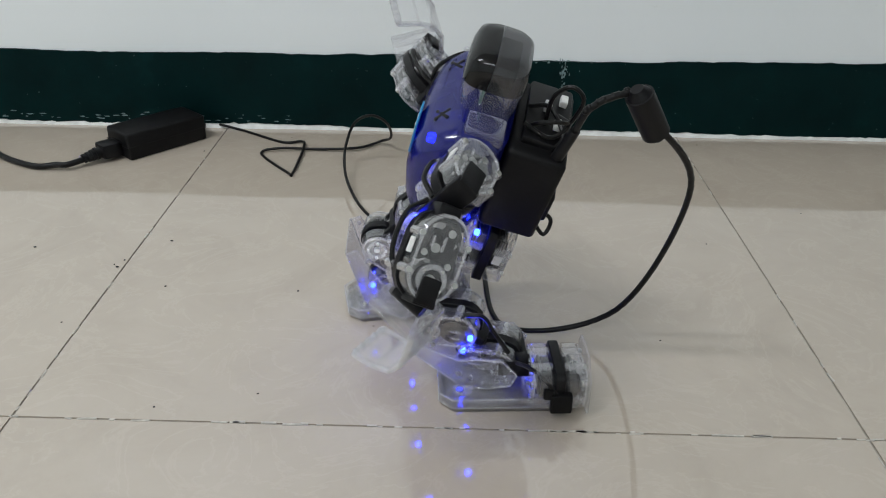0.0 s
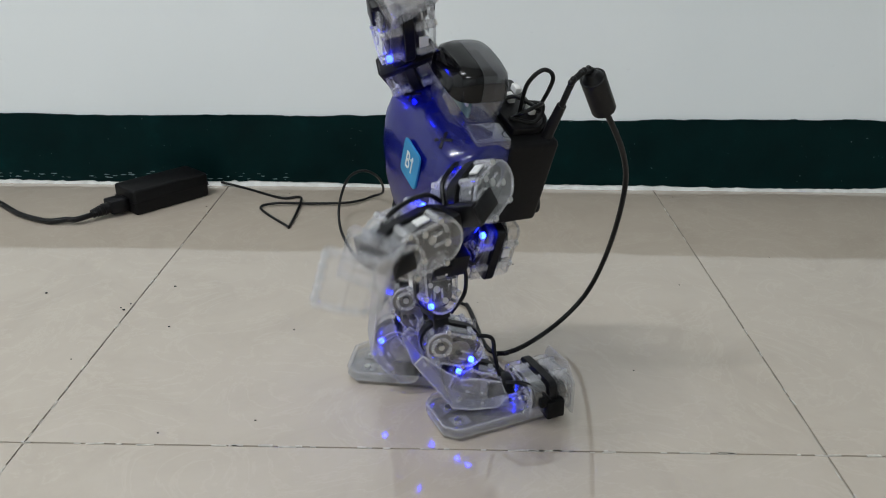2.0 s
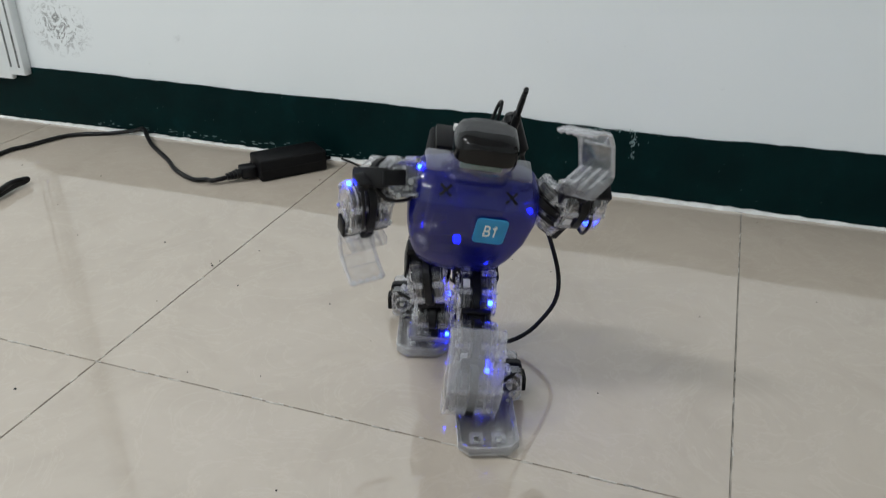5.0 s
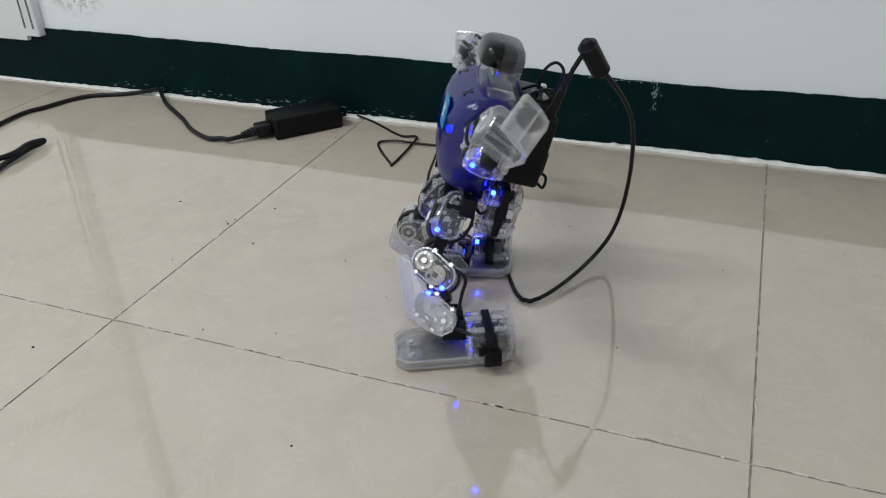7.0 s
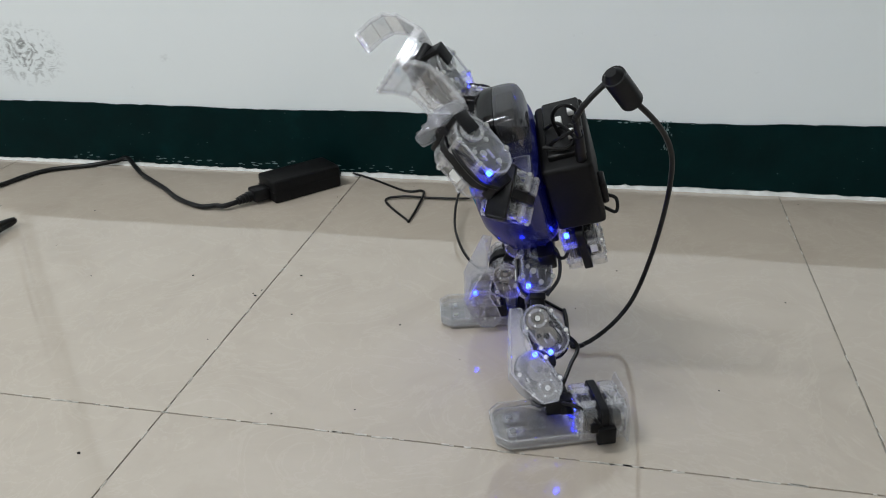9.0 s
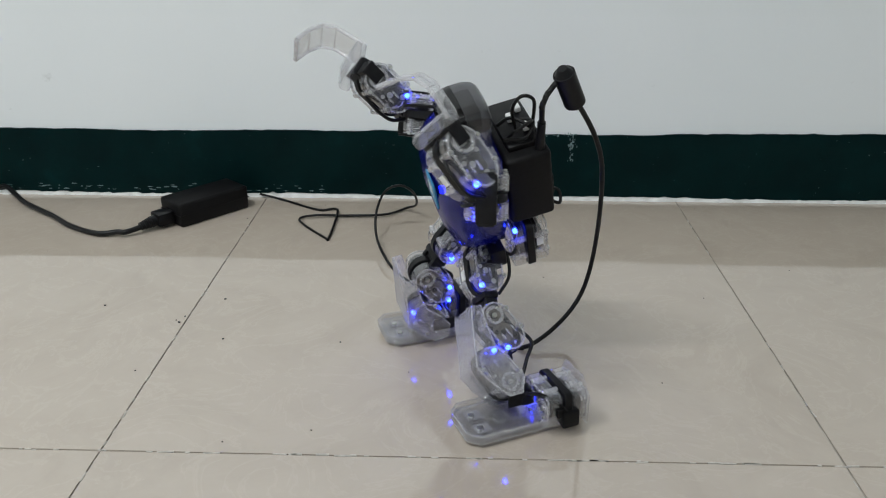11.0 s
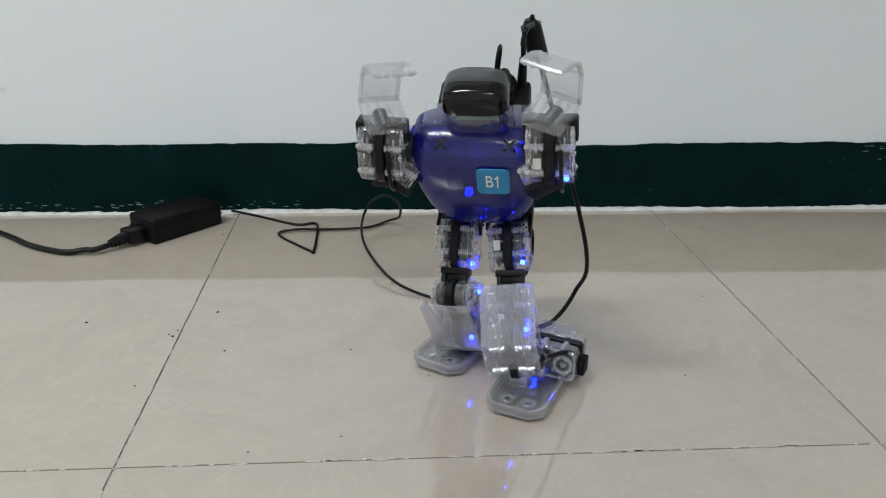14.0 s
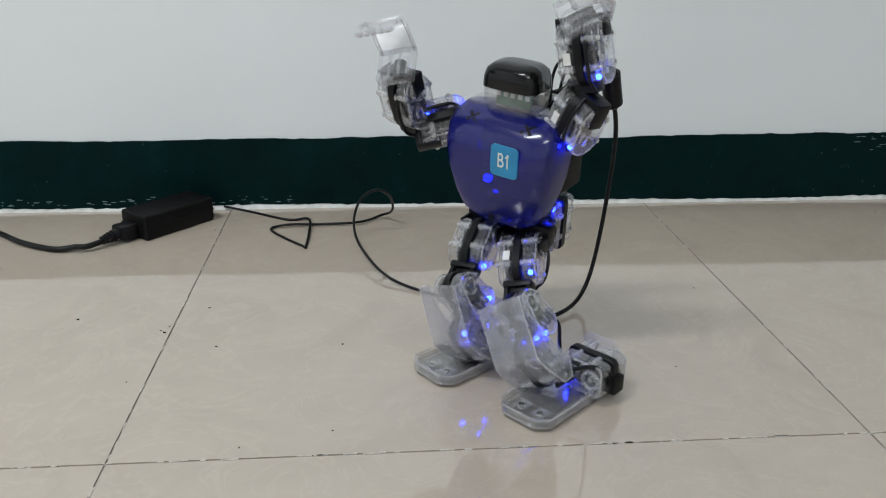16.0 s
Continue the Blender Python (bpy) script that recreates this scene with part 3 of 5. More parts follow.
def build_foot(robot, side):
    # origin on the floor under the middle of the sole, x to the toes, y to the robot's left
    bm = bmesh.new()
    add_prism(bm, chamfered(FOOT_L, FOOT_W, 0.009), 0.0048, 0.0072, None, 0.0004)
    add_rim(bm, chamfered(FOOT_L, FOOT_W, 0.009), chamfered(FOOT_L - 0.005, FOOT_W - 0.005, 0.008), 0.0068, 0.0120)
    foot = part("foot", bm, TRAY, robot, "smoky clear plastic tray foot with a raised rim")
    bm = bmesh.new()
    add_prism(bm, chamfered(FOOT_L - 0.002, FOOT_W - 0.002, 0.010), 0.0, 0.0044, None, 0.0006)
    part("sole", bm, SOLE, foot, "clear plate under the foot")
    # thin paler lines imitate the highlights on the tray's edges
    bm = bmesh.new()
    for grow, z in ((0.0, 0.0120), (-0.0005, 0.0046), (-0.006, 0.0075)):
        line = chamfered(FOOT_L + grow, FOOT_W + grow, 0.009)
        for (x0, y0), (x1, y1) in zip(line, line[1:] + line[:1]):
            add_cyl(bm, (x0, y0, z), (x1, y1, z), 0.0006, seg=6)
    tagged(part("tray_edge", bm, EDGE, foot, "edge lines of the tray, highlights put into a paler colour"), kind="stuff")
    for dy in (-0.0095, 0.0095):
        bm = bmesh.new()
        add_cyl(bm, (0.038, dy, 0.0072), (0.038, dy, 0.0092), 0.0026, seg=12)
        part("bolt", bm, STEEL, foot)
        bm = bmesh.new()
        add_box(bm, (0.036, dy, 0.0077), (0.014, 0.012, 0.001), 0.0004)
        part("boss", bm, FROST, foot)
    bm = bmesh.new()
    add_box(bm, (0.016, 0, 0.0078), (0.014, 0.018, 0.0012), 0.0004)
    part("badge", bm, SOLE, foot)
    # heel actuator with its shaft along the foot
    m = Matrix.Translation((-0.030, side * 0.013, 0.024)) @ Matrix(((0, 0, 1, 0), (side, 0, 0, 0), (0, side, 0, 0), (0, 0, 0, 1)))
    build_servo(foot, "heel", m, 0.044, 0.030, 0.036, flip=-1, boxy=True)
    bm = bmesh.new()
    add_box(bm, (-0.031, side * 0.037, 0.018), (0.015, 0.006, 0.015), 0.001)
    add_box(bm, (-0.022, side * 0.036, 0.025), (0.007, 0.004, 0.008), 0.001)
    part("plug", bm, BLACK_MATT, foot, "black cable plug")
    bm = bmesh.new()
    add_prism(bm, [(-0.020, 0.004), (0.024, 0.004), (0.024, 0.030), (0.012, 0.044), (-0.016, 0.044), (-0.020, 0.036)], -0.001, 0.001,
              Matrix.Translation((-FOOT_L / 2 + 0.002, side * 0.008, 0)) @ Matrix(((0, 0, 1, 0), (side, 0, 0, 0), (0, 1, 0, 0), (0, 0, 0, 1))), 0.0003)
    part("heel_plate", bm, CHEEK, foot)
    bm = bmesh.new()
    add_box(bm, (-0.008, side * 0.0, ANKLE_U), (0.012, 0.014, 0.014), 0.002)
    for y in (-0.019, 0.019):
        add_box(bm, (ANKLE_F - 0.004, ANKLE_L * side + y, ANKLE_U), (0.020, 0.003, 0.012), 0.001)
    add_box(bm, (-0.010, ANKLE_L * side, ANKLE_U), (0.004, 0.040, 0.012), 0.001)
    part("ankle_bracket", bm, BLACK, foot)
    bm = bmesh.new()
    add_tube(bm, [(-0.002, side * 0.012, 0.034), (-0.010, side * 0.024, 0.038), (-0.020, side * 0.033, 0.034), (-0.028, side * 0.036, 0.024)], 0.0016, 8)
    part("cable", bm, RUBBER, foot)
    return foot


def build_arm_upper(robot, side):
    # origin at the shoulder, x along the arm
    bm = bmesh.new()
    add_cyl(bm, (-0.004, 0, 0), (0.006, 0, 0), 0.008, seg=16)
    add_box(bm, (0.046, 0, 0), (0.006, 0.016, 0.038), 0.001)
    for z in (-0.019, 0.019):
        add_box(bm, (0.038, 0, z), (0.022, 0.013, 0.003), 0.001)
    ob = part("upper_arm", bm, BLACK, robot, "clear actuator upper arm with black bracket")
    build_servo(ob, "shoulder", Matrix.Translation((0.022, 0, 0)), 0.048, 0.030, 0.034, flip=side)
    bm = bmesh.new()
    add_tube(bm, [(0.006, 0.010, 0.008), (0.014, 0.0175, 0.008), (0.034, 0.0175, 0.007), (0.046, 0.008, 0.004)], 0.0016, 8)
    part("cable", bm, RUBBER, ob)
    return ob


def build_forearm(robot, side):
    bm = bmesh.new()
    for z in (-0.019, 0.019):
        add_box(bm, (0.050, 0, z), (0.016, 0.012, 0.003), 0.001)
    add_box(bm, (0.057, 0, 0), (0.004, 0.014, 0.040), 0.001)
    add_box(bm, (0.030, 0, 0), (0.056, 0.010, 0.007), 0.001)
    add_box(bm, (0.004, 0, 0), (0.008, 0.014, 0.020), 0.001)
    ob = part("forearm", bm, BLACK, robot, "clear oval actuator forearm with lit indicator")
    build_servo(ob, "forearm", Matrix.Translation((0.031, 0, 0)), 0.052, 0.031, 0.034, flip=side)
    bm = bmesh.new()
    add_tube(bm, [(0.0, 0.008, 0.009), (0.012, 0.0180, 0.009), (0.036, 0.0180, 0.008), (0.054, 0.007, 0.005)], 0.0016, 8)
    part("cable", bm, RUBBER, ob)
    return ob


def build_gripper(robot, side):
    # origin at the wrist, x towards the tip, the hook bends to +y
    bm = bmesh.new()
    add_box(bm, (0.008, 0, 0), (0.010, 0.034, 0.032), 0.0015, None, 1)
    ob = part("gripper", bm, CHEEK, robot, "clear plastic claw with a hooked end")
    bm = bmesh.new()
    for k in range(4):
        add_box(bm, (0.0135, 0, -0.012 + 0.008 * k), (0.002, 0.030, 0.0028), 0.0005, None, 1)
    tagged(part("base_rib", bm, CLEAR, ob), kind="stuff")
    bm = bmesh.new()
    line = [(0.008, -0.016), (0.034, -0.019), (0.046, -0.015), (0.053, -0.005), (0.058, 0.010)]
    for (x0, y0), (x1, y1) in zip(line, line[1:]):
        d = math.hypot(x1 - x0, y1 - y0)
        add_box(bm, ((x0 + x1) / 2, (y0 + y1) / 2, 0), (d + 0.001, 0.0022, 0.030), 0, Matrix.Rotation(math.atan2(y1 - y0, x1 - x0), 4, "Z"))
    part("claw_plate", bm, CLEAR, ob)
    bm = bmesh.new()
    for z in (-0.0150, 0.0150):
        for (x0, y0), (x1, y1) in zip(line, line[1:]):
            add_cyl(bm, (x0, y0, z), (x1, y1, z), 0.0019, seg=8)
    add_cyl(bm, (0.058, 0.010, -0.015), (0.058, 0.010, 0.015), 0.0017, seg=8)
    for k in range(5):
        add_box(bm, (0.058, 0.0095, -0.012 + 0.006 * k), (0.004, 0.005, 0.003), 0.0006, None, 1)
    part("claw_rim", bm, EDGE, ob)
    bm = bmesh.new()
    add_cyl(bm, (0.0, -0.010, 0), (0.0, 0.010, 0), 0.006, seg=14)
    part("wrist_pin", bm, BLACK, ob)
    return ob


def build_torso(robot):
    # origin between the hip axes, x forward, y to the left, z up
    bm = bmesh.new()
    rings = []
    for u, front, half, power in ((0.024, 0.006, 0.020, 2.3), (0.027, 0.014, 0.031, 2.6), (0.036, 0.021, 0.039, 3.0), (0.052, 0.026, 0.044, 3.4), (0.075, 0.029, 0.050, 3.8),
                                  (0.096, 0.028, 0.0525, 4.2), (0.111, 0.0245, 0.0525, 4.0), (0.121, 0.017, 0.0505, 3.6), (0.127, 0.006, 0.046, 3.0), (0.1285, -0.004, 0.036, 2.6)):
        back = -0.033 + (0.006 if u > 0.125 or u < 0.026 else 0)
        rings.append(super_ring(0.120 - (0.1285 - u) * 0.985, front * 0.97, back * 0.95, half * 1.03, power))
    add_loft(bm, rings)
    torso = part("torso", bm, BLUE, robot, "translucent blue chest shell with a cyan sticker")
    # dark frame seen inside the shell
    bm = bmesh.new()
    add_box(bm, (-0.018, 0, 0.072), (0.016, 0.066, 0.070), 0.004)
    part("inner_frame", bm, GREY, torso)
    for y, z, w, h in ((-0.020, 0.090, 0.016, 0.012), (0.018, 0.060, 0.022, 0.010), (0.0, 0.100, 0.030, 0.006), (-0.022, 0.055, 0.012, 0.018)):
        bm = bmesh.new()
        add_box(bm, (-0.006, y, z), (0.010, w, h), 0.001)
        part("inner_board", bm, GREY, torso, "dark fitting inside the chest")
    # added glowing block that lights the translucent shell from inside
    bm = bmesh.new()
    add_box(bm, (0.016, -0.008, 0.062), (0.006, 0.006, 0.006), 0.0015)
    part("chest_glow", bm, LED, torso, "blue glowing block added inside the chest to brighten the shell")
    for y in (-0.027, 0.027):
        bm = bmesh.new()
        for a in (45, 135):
            add_box(bm, (0.0135, y, 0.1130), (0.013, 0.0024, 0.0018), 0.0004, Matrix.Rotation(radians(32), 4, "Y") @ Matrix.Rotation(radians(a), 4, "Z"))
        part("screw_recess", bm, BLACK, torso, "dark star-shaped screw recess")
    bm = bmesh.new()
    for a in (30, 150):
        add_box(bm, (0.0205, 0, 0.0295), (0.0018, 0.011, 0.0024), 0.0004, Matrix.Rotation(radians(a - 90), 4, "X"))
    part("screw_recess", bm, BLACK, torso)
    # sticker with its two characters
    face = Matrix.Translation((0.0268, LABEL_L, LABEL_U)) @ Matrix(((0, 0, 1, 0), (1, 0, 0, 0), (0, 1, 0, 0), (0, 0, 0, 1)))
    bm = bmesh.new()
    add_prism(bm, rounded_rect(0.0265, 0.0275, 0.004), 0.0, 0.0014, face, 0.0003)
    part("sticker", bm, STICKER, torso, "square cyan sticker reading B1")
    curve = bpy.data.curves.new("sticker_text", "FONT")
    curve.body, curve.size, curve.extrude, curve.align_x, curve.align_y = "B1", 0.0158, 0.0002, "CENTER", "CENTER"
    tmp = bpy.data.objects.new("sticker_text", curve)
    me = bpy.data.meshes.new_from_object(tmp)
    bpy.data.objects.remove(tmp)
    me.materials.clear()
    me.materials.append(STICKER_INK)
    txt = new("sticker_text", me)
    txt.parent = torso
    txt.matrix_basis = face @ pose(0, 0, 0.0017) @ Matrix.Diagonal((0.8, 1.15, 1, 1))
    txt["label"] = "pale characters B1"
    bm = bmesh.new()
    add_box(bm, face @ Vector((0.0030, 0.0049, 0.0017)), (0.0008, 0.0036, 0.0015), 0, Matrix.Rotation(radians(38), 4, "X"))
    part("numeral_flag", bm, STICKER_INK, torso)
    # clear shoulder caps and shaft bosses
    for s in (-1, 1):
        bm = bmesh.new()
        add_box(bm, (-0.014, s * 0.034, 0.117), (0.026, 0.022, 0.010), 0.003)
        part("shoulder_cap", bm, CLEAR, torso)
        bm = bmesh.new()
        add_cyl(bm, (SHOULDER[0], s * 0.042, SHOULDER[2]), (SHOULDER[0], s * (SHOULDER[1] + 0.001), SHOULDER[2]), 0.012, 0.009, 20)
        part("shoulder_boss", bm, BLUE, torso)
    return torso


def build_head(robot):
    bm = bmesh.new()
    c, u = HEAD_F, HEAD_U
    rings = [super_ring(u + du, c + fr, c - ba, half, 4.2) for du, fr, ba, half in ((-0.022, 0.013, 0.015, 0.019), (-0.020, 0.0165, 0.018, 0.0235), (-0.006, 0.0193, 0.020, 0.0256), (0.001, 0.0198, 0.0203, 0.0260))]
    add_loft(bm, rings)
    head = part("head", bm, CLEAR, robot, "clear rounded head with a smoked black visor")
    # the smoked cap: black in front, hazy behind
    caps = ((0.0015, 0.0200, 0.0205, 0.0262, 4.4), (0.010, 0.0197, 0.0202, 0.0258, 4.4), (0.0165, 0.0180, 0.0187, 0.0240, 4.0), (0.0200, 0.0145, 0.0160, 0.020, 3.4), (0.0212, 0.008, 0.010, 0.013, 2.8))
    bm = bmesh.new()
    add_loft(bm, [[(max(x, c + 0.003), y, z) for x, y, z in super_ring(u + du, c + fr, c - ba, half, p)] for du, fr, ba, half, p in caps])
    bmesh.ops.remove_doubles(bm, verts=bm.verts, dist=0.0001)
    part("visor", bm, VISOR, head, "smoked black visor")
    bm = bmesh.new()
    add_loft(bm, [[(min(x, c + 0.0026), y, z) for x, y, z in super_ring(u + du, c + fr, c - ba, half, p)] for du, fr, ba, half, p in caps])
    bmesh.ops.remove_doubles(bm, verts=bm.verts, dist=0.0001)
    part("crown", bm, CROWN, head, "hazy clear rear of the head")
    bm = bmesh.new()
    add_box(bm, (c - 0.005, 0, u + 0.005), (0.014, 0.034, 0.020), 0.002)
    part("camera_block", bm, BLACK_MATT, head, "dark block inside the head")
    bm = bmesh.new()
    add_box(bm, (c + 0.004, 0, u - 0.008), (0.002, 0.034, 0.016), 0.0005)
    part("circuit_board", bm, PCB, head, "green circuit board inside the head")
    bm = bmesh.new()
    for k in range(5):
        add_box(bm, (c + 0.0056, -0.014 + 0.007 * k, u - 0.006), (0.0014, 0.004, 0.004), 0.0003)
    part("chip", bm, LABEL_WHITE, head)
    bm = bmesh.new()
    add_cyl(bm, (c, 0, u - 0.030), (c, 0, u - 0.018), 0.010, seg=18)
    part("neck", bm, BLACK, head)
    return head


def build_backpack(robot):
    r, f, lo, hi, half = PACK
    bm = bmesh.new()
    add_box(bm, ((r + f) / 2, 0, (lo + hi) / 2), (f - r, 2 * half, hi - lo), 0.004, segments=3)
    pack = part("backpack", bm, BLACK_MATT, robot, "matt black battery backpack with tangled leads on top")
    bm = bmesh.new()
    add_box(bm, ((r + f) / 2 - 0.002, -0.004, hi + 0.001), (f - r - 0.010, 2 * half - 0.016, 0.008), 0.002)
    part("control_box", bm, BLACK, pack)
    bm = bmesh.new()
    for x, y in ((r + 0.012, 0.010), (r + 0.020, -0.006), (r + 0.010, -0.016)):
        add_box(bm, (x, y, hi + 0.0085), (0.005, 0.008, 0.005), 0.0008)
    part("connector", bm, LABEL_WHITE, pack, "white cable connector")
    bm = bmesh.new()
    add_box(bm, (r - 0.002, half * 0.45, lo + 0.020), (0.006, 0.016, 0.024), 0.002)
    part("latch", bm, BLACK, pack)
    for pts in (
        [(r + 0.020, 0.010, hi + 0.006), (r + 0.022, 0.012, hi + 0.030), (r + 0.014, 0.014, hi + 0.042), (r + 0.004, 0.014, hi + 0.034), (r + 0.006, 0.010, hi + 0.006)],
        [(r + 0.030, 0.014, hi + 0.004), (r + 0.024, 0.022, hi + 0.016), (r + 0.010, 0.018, hi + 0.018), (r + 0.004, 0.004, hi + 0.006)],
        [(r + 0.032, -0.004, hi + 0.006), (r + 0.020, 0.002, hi + 0.014), (r + 0.008, 0.022, hi + 0.010), (r + 0.014, 0.026, hi - 0.002)],
        [(r + 0.034, 0.020, hi + 0.010), (r + 0.016, 0.024, hi + 0.008), (r + 0.006, 0.014, hi + 0.014), (r + 0.012, 0.0, hi + 0.008)],
        [(r + 0.002, half * 0.6, lo + 0.004), (r - 0.008, half * 0.7, lo - 0.002), (r - 0.010, half * 0.5, lo + 0.006), (r + 0.001, half * 0.4, lo + 0.010)],
    ):
        bm = bmesh.new()
        add_tube(bm, pts, 0.0015, 8)
        part("lead", bm, RUBBER, pack)
    bm = bmesh.new()
    add_cyl(bm, (r + 0.008, half - 0.008, hi - 0.002), (r + 0.005, half - 0.006, hi + 0.026), 0.0042, 0.0034, 14)
    part("jack", bm, BLACK, pack, "black power jack")
    return pack


def build_pelvis(robot):
    bm = bmesh.new()
    add_box(bm, (-0.018, 0, 0.020), (0.018, 0.050, 0.018), 0.002)
    pelvis = part("pelvis", bm, BLACK, robot, "black hip bracket with two clear actuators")
    for s in (-1, 1):
        bm = bmesh.new()
        add_box(bm, (-0.014, s * HIP, 0.008), (0.014, 0.042, 0.020), 0.002)
        bracket = part("hip_bracket", bm, BLACK, pelvis)
        for y in (-0.019, 0.019):
            bm = bmesh.new()
            add_box(bm, (-0.004, s * HIP + y, 0.002), (0.022, 0.003, 0.014), 0.001)
            part("cheek_plate", bm, BLACK, bracket)
        m = Matrix.Translation((-0.046, s * 0.0225, 0.006)) @ Matrix(((0, 0, 1, 0), (0, s, 0, 0), (-1, 0, 0, 0), (0, 0, 0, 1)))
        bm = bmesh.new()
        add_tube(bm, [(-0.012, s * 0.030, 0.020), (-0.026, s * 0.038, 0.004), (-0.036, s * 0.034, 0.012)], 0.0016, 8)
        part("cable", bm, RUBBER, pelvis)
        build_servo(pelvis, "hip", m, 0.050, 0.030, 0.032, boxy=True)
    return pelvis


# ---- adapter, its leads and marks ----
def build_adapter():
    root = tagged(new("power_adapter"), "matt black laptop-style power brick on the tiles", "power adapter")
    a, b = Vector((-0.0866, 0.4593, 0)), Vector((-0.0160, 0.5396, 0))
    d = b - a
    root.matrix_basis = Matrix.Translation((a + b) / 2) @ Matrix.Rotation(math.atan2(d.y, d.x), 4, "Z") @ Matrix.Translation((0, 0.026, 0))
    ln = d.length
    bm = bmesh.new()
    add_box(bm, (0, 0, 0.0165), (ln, 0.052, 0.033), 0.0035, segments=3)
    part("brick", bm, BLACK_MATT, root)
    bm = bmesh.new()
    add_box(bm, (0, 0, 0.0165), (ln + 0.0006, 0.0527, 0.0012))
    part("seam", bm, BLACK, root)
    bm = bmesh.new()
    add_box(bm, (-ln / 2 - 0.012, 0, 0.013), (0.024, 0.024, 0.018), 0.003)
    add_cyl(bm, (-ln / 2 - 0.022, 0, 0.012), (-ln / 2 - 0.044, 0.0, 0.009), 0.0075, 0.0045, 16)
    for k in range(4):
        add_cyl(bm, (-ln / 2 - 0.027 - 0.005 * k, 0, 0.0115 - 0.0006 * k), (-ln / 2 - 0.030 - 0.005 * k, 0, 0.011 - 0.0006 * k), 0.0078 - 0.0007 * k, seg=16)
    part("inlet_plug", bm, BLACK, root, "black moulded mains plug")
    bm = bmesh.new()
    add_cyl(bm, (ln / 2 - 0.002, 0.006, 0.010), (ln / 2 + 0.018, 0.008, 0.006), 0.004, 0.0024, 14)
    part("strain_relief", bm, BLACK, root)
    return root


def build_cord(name, label, pts, r):
    bm = bmesh.new()
    add_tube(bm, pts, r, 10)
    return tagged(mesh_object(name, bm, RUBBER), label, "cable")


build_tiles()
ROBOT = tagged(new("humanoid_robot"), "small humanoid robot with clear actuators and blue chest", "robot")
ROBOT.location = (0.32, 0.10, 0.0)
TORSO, HEAD, BACKPACK, PELVIS = build_torso(ROBOT), build_head(ROBOT), build_backpack(ROBOT), build_pelvis(ROBOT)
THIGHS = [build_thigh(ROBOT, s) for s in (1, -1)]
SHINS = [build_shin(ROBOT, s) for s in (1, -1)]
FEET = [build_foot(ROBOT, s) for s in (1, -1)]
UPPER_ARMS = [build_arm_upper(ROBOT, s) for s in (1, -1)]
FOREARMS = [build_forearm(ROBOT, s) for s in (1, -1)]
GRIPPERS = [build_gripper(ROBOT, s) for s in (1, -1)]
LEAD_END = Vector((0.335, 0.225, 0.0024))
JACK = Vector((PACK[0] + 0.005, PACK[4] - 0.006, PACK[3] + 0.026))

# ---- the robot's power lead, in stiff links ----
LEAD = tagged(new("power_lead"), "black round power lead with a ferrite bead", "cable")
LINKS = []
link_mesh = None
for _ in range(54):
    if link_mesh is None:
        bm = bmesh.new()
        add_cyl(bm, (-0.0062, 0, 0), (0.0062, 0, 0), 0.0022, seg=12)
        for x in (-0.0062, 0.0062):
            bmesh.ops.create_uvsphere(bm, u_segments=10, v_segments=6, radius=0.0022, matrix=Matrix.Translation((x, 0, 0)))
        ob = part("link", bm, RUBBER, LEAD)
        link_mesh = ob.data
    else:
        ob = new("link", link_mesh)
        ob.parent = LEAD
    LINKS.append(ob)
bm = bmesh.new()
add_cyl(bm, (-0.016, 0, 0), (0.016, 0, 0), 0.0088, seg=18)
for s in (-1, 1):
    add_cyl(bm, (s * 0.0155, 0, 0), (s * 0.021, 0, 0), 0.0078, 0.004, 18)
FERRITE = part("ferrite_bead", bm, BLACK, LEAD, "black cylindrical ferrite bead")

